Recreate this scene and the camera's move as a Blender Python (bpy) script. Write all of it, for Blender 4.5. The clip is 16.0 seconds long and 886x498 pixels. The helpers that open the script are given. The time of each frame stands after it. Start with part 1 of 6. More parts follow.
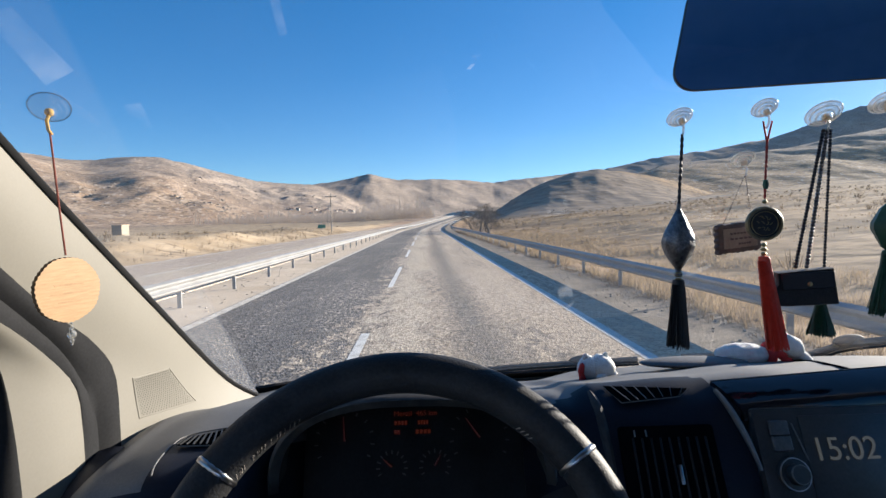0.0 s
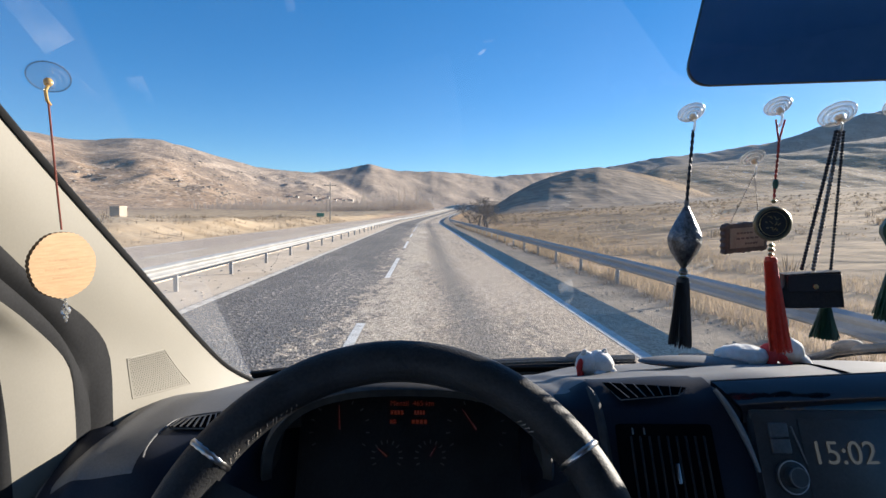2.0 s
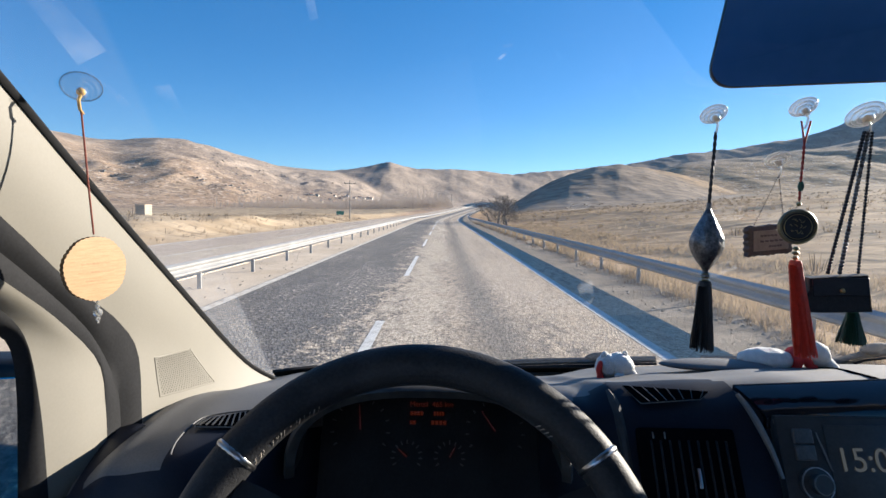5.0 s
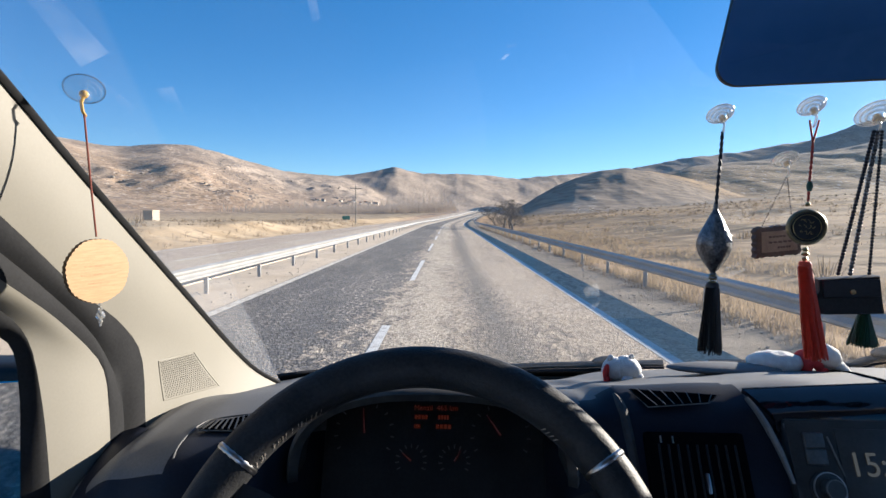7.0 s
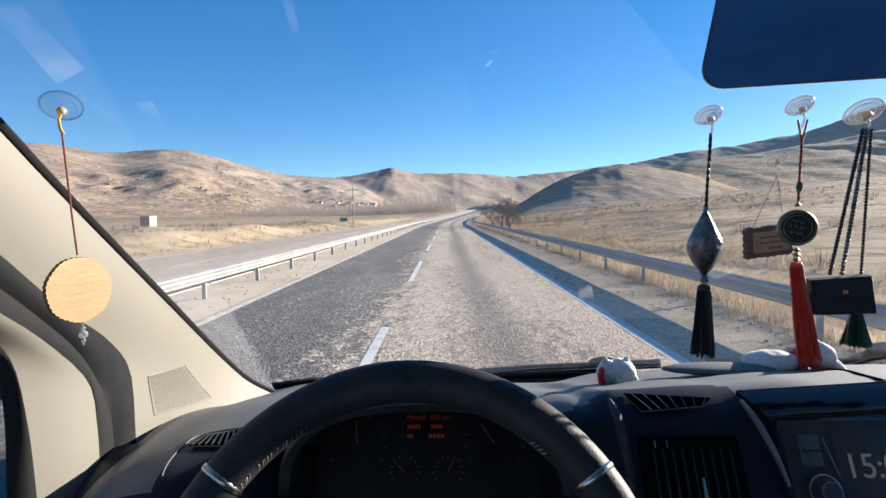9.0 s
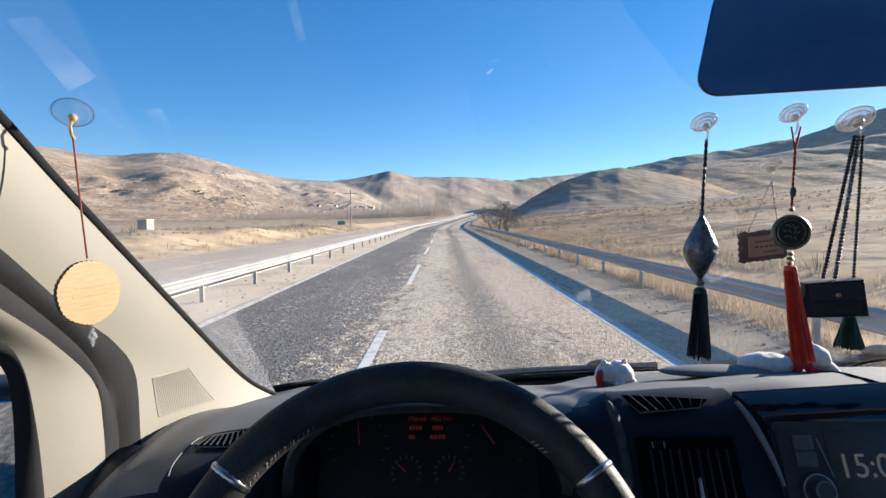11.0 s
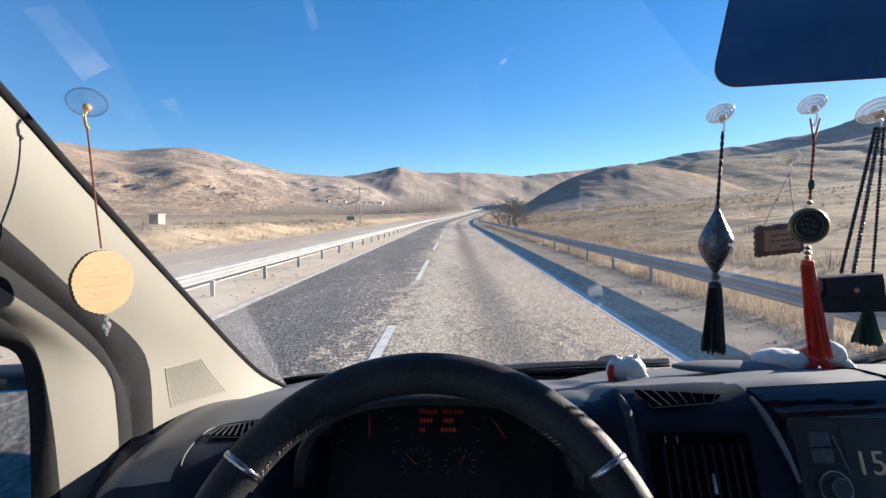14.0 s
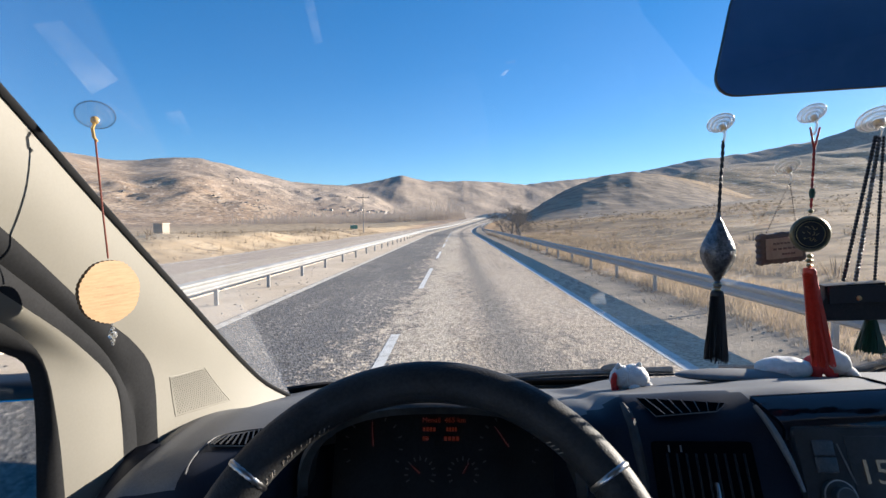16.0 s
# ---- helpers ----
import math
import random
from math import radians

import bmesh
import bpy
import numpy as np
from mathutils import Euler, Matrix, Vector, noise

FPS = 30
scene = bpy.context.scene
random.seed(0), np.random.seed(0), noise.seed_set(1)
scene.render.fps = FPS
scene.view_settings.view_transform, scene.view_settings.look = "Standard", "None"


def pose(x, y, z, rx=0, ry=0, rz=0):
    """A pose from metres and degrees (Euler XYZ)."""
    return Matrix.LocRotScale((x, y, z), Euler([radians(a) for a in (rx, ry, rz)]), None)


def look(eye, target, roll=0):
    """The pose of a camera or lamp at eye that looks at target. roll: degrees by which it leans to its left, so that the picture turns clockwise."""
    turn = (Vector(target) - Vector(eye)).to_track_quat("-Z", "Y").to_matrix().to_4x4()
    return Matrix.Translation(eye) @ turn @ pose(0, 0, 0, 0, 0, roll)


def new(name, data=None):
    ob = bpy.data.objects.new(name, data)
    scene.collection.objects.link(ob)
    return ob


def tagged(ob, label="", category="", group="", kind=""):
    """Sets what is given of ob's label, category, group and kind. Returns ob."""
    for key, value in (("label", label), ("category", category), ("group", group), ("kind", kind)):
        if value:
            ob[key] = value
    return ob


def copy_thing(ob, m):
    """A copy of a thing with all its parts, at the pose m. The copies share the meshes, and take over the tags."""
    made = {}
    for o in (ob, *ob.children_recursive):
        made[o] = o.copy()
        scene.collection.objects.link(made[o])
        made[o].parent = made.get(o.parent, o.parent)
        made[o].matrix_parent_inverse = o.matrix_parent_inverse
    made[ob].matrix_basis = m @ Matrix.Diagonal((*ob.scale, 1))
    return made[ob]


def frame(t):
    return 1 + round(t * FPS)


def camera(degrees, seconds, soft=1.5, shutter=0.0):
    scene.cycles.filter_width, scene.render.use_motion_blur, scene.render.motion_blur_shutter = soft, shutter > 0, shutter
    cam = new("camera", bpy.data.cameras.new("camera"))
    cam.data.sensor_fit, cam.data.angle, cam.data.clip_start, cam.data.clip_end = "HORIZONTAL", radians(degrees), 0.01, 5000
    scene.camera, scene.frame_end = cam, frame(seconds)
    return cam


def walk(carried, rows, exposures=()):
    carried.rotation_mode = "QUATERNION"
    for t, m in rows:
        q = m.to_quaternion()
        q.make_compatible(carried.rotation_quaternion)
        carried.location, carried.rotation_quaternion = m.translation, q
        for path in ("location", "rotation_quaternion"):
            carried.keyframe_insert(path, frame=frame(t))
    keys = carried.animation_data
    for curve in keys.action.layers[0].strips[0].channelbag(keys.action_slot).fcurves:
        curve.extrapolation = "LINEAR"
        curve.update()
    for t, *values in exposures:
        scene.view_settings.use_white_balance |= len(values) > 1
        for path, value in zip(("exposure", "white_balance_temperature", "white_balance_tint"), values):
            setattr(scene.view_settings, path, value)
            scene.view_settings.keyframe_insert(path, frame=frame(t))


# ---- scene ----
cam = camera(79.6, 16.0)
# seconds, x, y, z, and the three turns in degrees
PATH = [
    (0, 0.0017, -0.0067, 1.9393, 86.97, 0.98, -1.92),
    (0.5, 0.0124, -0.0104, 1.9466, 86.62, 1.50, -2.05),
    (1, -0.0045, -0.0056, 1.9350, 86.78, 0.01, -1.90),
    (1.5, -0.0055, -0.0038, 1.9354, 86.50, -0.37, -1.93),
    (2, -0.0056, 0.0057, 1.9330, 86.19, -1.03, -2.03),
    (2.5, 0.0131, -0.0074, 1.9529, 86.21, 1.56, -2.05),
    (3, -0.0248, 0.0338, 1.9163, 85.50, -1.43, -1.67),
    (3.5, -0.0046, -0.0071, 1.9386, 86.49, 0.63, -1.22),
    (4, 0.0003, 0.0104, 1.9358, 85.93, 0.50, -0.48),
    (4.5, -0.0289, -0.0051, 1.9282, 85.86, -2.12, 0.18),
    (5, -0.0068, 0.0004, 1.9411, 85.92, -0.96, 0.01),
    (5.2, -0.0038, -0.0072, 1.9440, 86.37, -0.65, 0.09),
    (7.5, -0.0040, 0.0079, 1.9359, 86.40, -0.78, 0.67),
    (8, 0.0007, -0.0116, 1.9545, 86.31, -0.31, 0.45),
    (8.5, 0.0104, 0.0142, 1.9507, 86.27, 0.50, 0.45),
    (10.8, 0.0069, 0.0022, 1.9481, 87.02, 0.11, -0.05),
    (11, 0.0050, -0.0005, 1.9508, 86.73, 0.41, 0.13),
    (11.5, 0.0013, -0.0005, 1.9444, 86.74, 0.13, -0.36),
    (12, 0.0000, -0.0000, 1.9500, 86.45, 0.00, -0.00),
    (12.5, 0.0070, -0.0087, 1.9560, 86.55, 0.44, 0.21),
    (13, 0.0029, -0.0033, 1.9508, 86.52, 0.58, 0.53),
    (13.5, 0.0065, -0.0073, 1.9542, 86.67, 0.51, 1.01),
    (14, 0.0005, 0.0032, 1.9453, 86.28, 0.20, 1.09),
    (14.5, 0.0077, -0.0046, 1.9523, 86.68, 1.18, 1.01),
    (15, 0.0116, -0.0096, 1.9568, 87.10, 0.98, 1.12),
    (15.5, 0.0078, -0.0138, 1.9580, 87.10, 0.47, 1.25),
    (16, 0.0014, -0.0023, 1.9466, 87.19, 0.37, 1.43),
]
walk(cam, [(t, pose(x, y, z, a, b, c)) for t, x, y, z, a, b, c in PATH], exposures=[(0, 1.52), (2.5, 1.56), (4.5, 1.61), (5.2, 1.63), (12, 1.66), (16, 1.62)])

# ---- light ----
SUN_TURN, SUN_UP = 58.0, 14.3
world = bpy.data.worlds.new("sky")
scene.world = world
world.use_nodes = True
wn = world.node_tree.nodes
sky = wn.new("ShaderNodeTexSky")
sky.sky_type = "NISHITA"
sky.sun_disc = False
sky.sun_elevation, sky.sun_rotation = radians(SUN_UP), radians(SUN_TURN)
sky.altitude, sky.air_density, sky.dust_density, sky.ozone_density = 1100, 0.78, 0.25, 2.2
wn["Background"].inputs[1].default_value = 0.092
deep = wn.new("ShaderNodeHueSaturation")
deep.inputs["Saturation"].default_value = 1.36
deep.inputs["Hue"].default_value = 0.511
world.node_tree.links.new(sky.outputs[0], deep.inputs["Color"])
even, tint = wn.new("ShaderNodeGamma"), wn.new("ShaderNodeMix")
even.inputs["Gamma"].default_value = 0.75
tint.data_type, tint.blend_type = "RGBA", "MULTIPLY"
tint.inputs[0].default_value, tint.inputs[7].default_value = 1.0, (0.735, 0.94, 1.02, 1)
world.node_tree.links.new(deep.outputs[0], even.inputs["Color"])
world.node_tree.links.new(even.outputs[0], tint.inputs[6])
world.node_tree.links.new(tint.outputs[2], wn["Background"].inputs[0])

sun = new("sun", bpy.data.lights.new("sun", "SUN"))
sun.data.energy, sun.data.angle, sun.data.color = 4.7, radians(0.5), (1.0, 0.915, 0.80)
sd = Vector((math.sin(radians(SUN_TURN)) * math.cos(radians(SUN_UP)), math.cos(radians(SUN_TURN)) * math.cos(radians(SUN_UP)), math.sin(radians(SUN_UP))))
sun.matrix_world = look(sd * 50, (0, 0, 0))


# ---- materials ----
def shader(name, colours, rough=0.6, metal=0.0, scale=8.0, fine=120.0, bump=0.0, bump_scale=200.0, stretch=(1, 1, 1), spread=(0.35, 0.65), per_object=0.0, dist=0.002):
    """A surface of two or three base colours blended by noise at two scales, with fine relief."""
    m = bpy.data.materials.new(name)
    m.use_nodes = True
    n, k = m.node_tree.nodes, m.node_tree.links
    b = n["Principled BSDF"]
    tc, mp = n.new("ShaderNodeTexCoord"), n.new("ShaderNodeMapping")
    mp.inputs["Scale"].default_value = stretch
    k.new(tc.outputs["Object"], mp.inputs[0])
    a, f = n.new("ShaderNodeTexNoise"), n.new("ShaderNodeTexNoise")
    a.inputs["Scale"].default_value, a.inputs["Detail"].default_value = scale, 6
    f.inputs["Scale"].default_value, f.inputs["Detail"].default_value = fine, 3
    k.new(mp.outputs[0], a.inputs[0]), k.new(mp.outputs[0], f.inputs[0])
    mix = n.new("ShaderNodeMath")
    mix.operation = "MULTIPLY_ADD"
    mix.inputs[1].default_value = 0.4
    k.new(f.outputs[0], mix.inputs[0])
    sc = n.new("ShaderNodeMath")
    sc.operation = "MULTIPLY"
    sc.inputs[1].default_value = 0.6
    k.new(a.outputs[0], sc.inputs[0]), k.new(sc.outputs[0], mix.inputs[2])
    r = n.new("ShaderNodeValToRGB")
    r.color_ramp.elements[0].position, r.color_ramp.elements[1].position = spread
    r.color_ramp.elements[0].color, r.color_ramp.elements[1].color = (*colours[0], 1), (*colours[-1], 1)
    if len(colours) == 3:
        e = r.color_ramp.elements.new((spread[0] + spread[1]) / 2)
        e.color = (*colours[1], 1)
    k.new(mix.outputs[0], r.inputs[0])
    out = r.outputs[0]
    if per_object:
        oi, hs, mr = n.new("ShaderNodeObjectInfo"), n.new("ShaderNodeHueSaturation"), n.new("ShaderNodeMapRange")
        mr.inputs[3].default_value, mr.inputs[4].default_value = 1 - per_object, 1 + per_object
        k.new(oi.outputs["Random"], mr.inputs[0]), k.new(mr.outputs[0], hs.inputs["Value"]), k.new(out, hs.inputs["Color"])
        out = hs.outputs[0]
    k.new(out, b.inputs["Base Color"])
    b.inputs["Roughness"].default_value, b.inputs["Metallic"].default_value = rough, metal
    if bump:
        g, bp = n.new("ShaderNodeTexNoise"), n.new("ShaderNodeBump")
        g.inputs["Scale"].default_value, g.inputs["Detail"].default_value = bump_scale, 4
        bp.inputs["Strength"].default_value, bp.inputs["Distance"].default_value = bump, dist
        k.new(mp.outputs[0], g.inputs[0]), k.new(g.outputs[0], bp.inputs["Height"]), k.new(bp.outputs[0], b.inputs["Normal"])
    return m


def glowing(name, colour, strength):
    m = shader(name, [(0.01, 0.01, 0.01)] * 2, 0.3)
    b = m.node_tree.nodes["Principled BSDF"]
    b.inputs["Emission Color"].default_value = (*colour, 1)
    b.inputs["Emission Strength"].default_value = strength
    return m


def clear(name, tint, gloss, rough=0.03, dust=0.0):
    """Thin clear sheet: mostly let through, a little gloss, a film of dust that the sun lights, thicker past the wiper's reach."""
    m = bpy.data.materials.new(name)
    m.use_nodes = True
    n, k = m.node_tree.nodes, m.node_tree.links
    t, g, x = n.new("ShaderNodeBsdfTransparent"), n.new("ShaderNodeBsdfGlossy"), n.new("ShaderNodeMixShader")
    t.inputs[0].default_value, g.inputs["Roughness"].default_value = (*tint, 1), rough
    lw, last = n.new("ShaderNodeLayerWeight"), None
    lw.inputs["Blend"].default_value = 0.5
    last = lw.outputs["Facing"]
    for op, v in (("POWER", 5.0), ("MULTIPLY", 0.96), ("ADD", 0.04), ("MULTIPLY", gloss)):
        q = n.new("ShaderNodeMath")
        q.operation, q.inputs[1].default_value = op, v
        k.new(last, q.inputs[0])
        last = q.outputs[0]
    k.new(last, x.inputs[0])
    k.new(t.outputs[0], x.inputs[1]), k.new(g.outputs[0], x.inputs[2]), k.new(x.outputs[0], n["Material Output"].inputs[0])
    n.remove(n["Principled BSDF"])
    if dust:
        def calc(op, *v):
            q = n.new("ShaderNodeMath")
            q.operation = op
            for i, a in enumerate(v):
                if isinstance(a, (int, float)):
                    q.inputs[i].default_value = a
                else:
                    k.new(a, q.inputs[i])
            return q.outputs[0]

        co, sep = n.new("ShaderNodeTexCoord"), n.new("ShaderNodeSeparateXYZ")
        k.new(co.outputs["Object"], sep.inputs[0])
        cloud, speck = n.new("ShaderNodeTexNoise"), n.new("ShaderNodeTexNoise")
        for tex, scale, detail in ((cloud, 7.0, 5), (speck, 260.0, 2)):
            tex.inputs["Scale"].default_value, tex.inputs["Detail"].default_value = scale, detail
            k.new(co.outputs["Object"], tex.inputs[0])
        reach = n.new("ShaderNodeMapRange")
        reach.inputs[1].default_value, reach.inputs[2].default_value = -0.640, -0.648
        k.new(calc("SUBTRACT", sep.outputs[0], calc("MULTIPLY", sep.outputs[2], 0.13)), reach.inputs[0])
        film = calc("MULTIPLY", dust, calc("ADD", 0.55, calc("MULTIPLY", cloud.outputs[0], 0.9)))
        film = calc("ADD", film, calc("MULTIPLY", calc("GREATER_THAN", speck.outputs[0], 0.72), 0.03))
        low = n.new("ShaderNodeMapRange")
        low.inputs[1].default_value, low.inputs[2].default_value, low.inputs[3].default_value = 1.95, 1.72, 0.12
        k.new(sep.outputs[2], low.inputs[0])
        film = calc("ADD", film, calc("MULTIPLY", calc("MULTIPLY", reach.outputs[0], low.outputs[0]), 0.24))
        d, y = n.new("ShaderNodeBsdfTranslucent"), n.new("ShaderNodeMixShader")
        hue = n.new("ShaderNodeMix")
        hue.data_type = "RGBA"
        hue.inputs[6].default_value, hue.inputs[7].default_value = (0.68, 0.72, 0.79, 1), (0.80, 0.74, 0.66, 1)
        k.new(reach.outputs[0], hue.inputs[0]), k.new(hue.outputs[2], d.inputs[0])
        k.new(film, y.inputs[0]), k.new(x.outputs[0], y.inputs[1]), k.new(d.outputs[0], y.inputs[2]), k.new(y.outputs[0], n["Material Output"].inputs[0])
    return m


def milky(name, colour, through_share):
    """Clear soft plastic: part let through, part glossy plastic."""
    m = shader(name, [colour, colour], 0.12)
    n, k = m.node_tree.nodes, m.node_tree.links
    t, x = n.new("ShaderNodeBsdfTransparent"), n.new("ShaderNodeMixShader")
    x.inputs[0].default_value = through_share
    k.new(n["Principled BSDF"].outputs[0], x.inputs[1]), k.new(t.outputs[0], x.inputs[2]), k.new(x.outputs[0], n["Material Output"].inputs[0])
    return m


M_CREAM = shader("cream trim plastic", [(0.152, 0.142, 0.117), (0.171, 0.160, 0.133)], 0.62, scale=5, fine=300, bump=0.15, bump_scale=700, dist=0.0005)
M_HOLE = shader("shaded cream plastic", [(0.060, 0.056, 0.047), (0.075, 0.070, 0.058)], 0.8)
M_SEAL = shader("black rubber seal", [(0.012, 0.0125, 0.0135), (0.021, 0.0215, 0.023)], 0.9, scale=9, fine=260, bump=0.3, bump_scale=500, dist=0.0006)
M_DASH = shader("dark grey dashboard plastic", [(0.0075, 0.0095, 0.0165), (0.014, 0.0175, 0.028)], 0.5, scale=6, fine=400, bump=0.25, bump_scale=900, dist=0.0005)
M_DASHTOP = shader("pale dashboard plastic", [(0.080, 0.080, 0.081), (0.130, 0.130, 0.131)], 0.6, scale=7, fine=350, bump=0.25, bump_scale=900, dist=0.0005)
M_BLACK = shader("black plastic", [(0.013, 0.0133, 0.015), (0.024, 0.0243, 0.027)], 0.45, scale=10, fine=200)
M_GLOSS = shader("piano black plastic", [(0.004, 0.005, 0.009), (0.012, 0.013, 0.018)], 0.09, scale=10, fine=200, bump=0.35, bump_scale=26, dist=0.003)
# base lifted off black, standing in for veiling glare over the dials
M_LENS = shader("dial lens lifted for glare", [(0.012, 0.0118, 0.0125), (0.021, 0.0205, 0.0215)], 0.6, scale=18, fine=220)
M_LEATHER = shader("worn black leather", [(0.015, 0.0155, 0.017), (0.035, 0.0355, 0.037)], 0.54, scale=22, fine=300, bump=0.6, bump_scale=420, dist=0.0009)
M_BODY = shader("white van paint", [(0.62, 0.62, 0.61), (0.70, 0.70, 0.69)], 0.25, scale=2, fine=40)
M_TYRE = shader("black tyre rubber", [(0.012, 0.012, 0.012), (0.03, 0.03, 0.03)], 0.9, scale=20, fine=100, bump=0.4, bump_scale=60)
M_CHROME = shader("satin chrome", [(0.30, 0.30, 0.305), (0.48, 0.48, 0.485)], 0.28, 1.0, scale=30, fine=300)
M_DUSTY = shader("dusty black plastic", [(0.022, 0.022, 0.023), (0.060, 0.058, 0.055)], 0.8, scale=8, fine=60)
M_WIPER = shader("dusty grey-brown plastic", [(0.10, 0.092, 0.082), (0.19, 0.175, 0.155)], 0.8, scale=12, fine=90)
M_RADIO = shader("dusty black radio plastic", [(0.020, 0.0205, 0.022), (0.040, 0.0405, 0.042)], 0.35, scale=30, fine=200)
M_KEY = shader("worn grey key plastic", [(0.040, 0.042, 0.045), (0.085, 0.087, 0.09)], 0.4, scale=60, fine=300)
M_SATIN = shader("brushed satin trim", [(0.14, 0.138, 0.134), (0.22, 0.216, 0.208)], 0.55, 0.6, scale=30, fine=300)
M_THREAD = shader("pale stitching", [(0.22, 0.19, 0.16), (0.42, 0.37, 0.32)], 0.8, scale=40, fine=300)
M_GLASS = clear("windscreen glass", (0.97, 0.985, 0.99), 1.0, dust=0.022)
M_PANE = clear("side window glass", (0.97, 0.985, 0.99), 1.0)
# the blue of the mirror's reflection is put into the glass colour
M_MIRROR = shader("mirror glass with blue reflection in its colour", [(0.045, 0.15, 0.36), (0.058, 0.175, 0.40)], 0.12, 0.35, scale=4, fine=50)
M_SILVER = shader("silvered mirror glass", [(0.80, 0.82, 0.83), (0.84, 0.86, 0.87)], 0.03, 1.0, scale=4, fine=50)
M_LINER = shader("grey roof lining", [(0.24, 0.235, 0.22), (0.30, 0.295, 0.28)], 0.9, scale=6, fine=200)
M_BULK = shader("made-up blue bulkhead", [(0.16, 0.30, 0.62), (0.20, 0.35, 0.68)], 0.8, scale=4, fine=100)
M_CUP = milky("clear suction cup plastic", (0.70, 0.70, 0.68), 0.64)
M_CUPRIM = milky("thick clear plastic", (0.80, 0.78, 0.74), 0.50)
M_CUPTHIN = milky("thin clear plastic", (0.30, 0.31, 0.32), 0.88)
M_CUPEDGE = milky("smoky clear plastic edge", (0.10, 0.10, 0.11), 0.62)
M_PLUG = milky("yellowed clear plastic", (0.58, 0.38, 0.12), 0.25)


def ghosted(name, share):
    """Reflections and stone chips drawn on glass: a thin bright film that lets nearly all through."""
    m = bpy.data.materials.new(name)
    m.use_nodes = True
    n, k = m.node_tree.nodes, m.node_tree.links
    t, s, x = n.new("ShaderNodeBsdfTransparent"), n.new("ShaderNodeBsdfTranslucent"), n.new("ShaderNodeMixShader")
    tc, w, r = n.new("ShaderNodeTexCoord"), n.new("ShaderNodeTexNoise"), n.new("ShaderNodeMapRange")
    w.inputs["Scale"].default_value, w.inputs["Detail"].default_value = 11.0, 8
    r.inputs[1].default_value, r.inputs[2].default_value, r.inputs[4].default_value = 0.44, 0.66, share
    s.inputs[0].default_value = (0.9, 0.9, 0.88, 1)
    k.new(tc.outputs["Object"], w.inputs[0]), k.new(w.outputs[0], r.inputs[0]), k.new(r.outputs[0], x.inputs[0])
    k.new(t.outputs[0], x.inputs[1]), k.new(s.outputs[0], x.inputs[2]), k.new(x.outputs[0], n["Material Output"].inputs[0])
    n.remove(n["Principled BSDF"])
    return m


M_GHOST_CHIP = ghosted("drawn reflections and stone chips", 0.07)
M_WOOD = shader("pale plywood", [(0.30, 0.175, 0.075), (0.39, 0.245, 0.118)], 0.55, scale=3, fine=40, stretch=(20, 20, 140), bump=0.1, bump_scale=10)
M_ENGRAVE = shader("burnt engraving", [(0.27, 0.155, 0.066), (0.35, 0.215, 0.102)], 0.6, scale=60, fine=300)
M_BARK = shader("burnt wood edge", [(0.10, 0.06, 0.03), (0.25, 0.16, 0.08)], 0.8, scale=60, fine=200)
M_CORD_R = shader("red cord", [(0.30, 0.02, 0.015), (0.45, 0.04, 0.03)], 0.7, scale=100, fine=600, bump=0.5, bump_scale=1200)
M_CORD_B = shader("brown-red cord", [(0.13, 0.03, 0.02), (0.22, 0.06, 0.04)], 0.8, scale=100, fine=600)
M_CORD_K = shader("black cord", [(0.008, 0.009, 0.014), (0.025, 0.027, 0.035)], 0.6, scale=100, fine=600, bump=0.5, bump_scale=1200)
M_TAS_K = shader("black silk tassel", [(0.006, 0.006, 0.008), (0.02, 0.02, 0.022)], 0.5, scale=100, fine=400)
M_TAS_R = shader("red silk tassel", [(0.50, 0.03, 0.015), (0.70, 0.06, 0.03)], 0.5, scale=100, fine=400)
M_TAS_G = shader("dark green silk tassel", [(0.006, 0.045, 0.025), (0.015, 0.08, 0.045)], 0.5, scale=100, fine=400)
M_PEWTER = shader("tarnished silver", [(0.055, 0.055, 0.06), (0.25, 0.25, 0.255)], 0.42, 0.8, scale=90, fine=320, bump=0.7, bump_scale=240)
M_BRASS = shader("aged brass", [(0.32, 0.25, 0.11), (0.52, 0.42, 0.22)], 0.3, 0.9, scale=60, fine=300, bump=0.3, bump_scale=400)
M_BRONZE = shader("dark brass", [(0.12, 0.10, 0.06), (0.26, 0.21, 0.12)], 0.4, 0.8, scale=60, fine=300, bump=0.3, bump_scale=400)
M_BEAD = shader("crystal bead", [(0.62, 0.63, 0.62), (0.75, 0.76, 0.75)], 0.05)
M_BEAD.node_tree.nodes["Principled BSDF"].inputs["Transmission Weight"].default_value = 0.8
M_BROWN = shader("dark brown leather", [(0.075, 0.042, 0.030), (0.14, 0.085, 0.062)], 0.55, scale=40, fine=200, bump=0.4, bump_scale=300)
M_TAN = shader("tan carved wood", [(0.26, 0.18, 0.12), (0.36, 0.27, 0.19)], 0.6, scale=40, fine=200)
M_PLUSH = shader("white plush", [(0.60, 0.59, 0.57), (0.80, 0.79, 0.77)], 0.95, scale=70, fine=500, bump=0.9, bump_scale=420, dist=0.003)
M_FELT = shader("red felt", [(0.40, 0.02, 0.02), (0.58, 0.04, 0.035)], 0.9, scale=80, fine=500)
M_SCREEN = shader("dark radio screen", [(0.030, 0.0305, 0.031), (0.055, 0.0555, 0.056)], 0.33, scale=20, fine=200)
M_GLYPH = glowing("pale clock digits", (0.75, 0.76, 0.70), 0.026)
M_AMBER = glowing("orange-red display text", (1.0, 0.13, 0.03), 0.013)
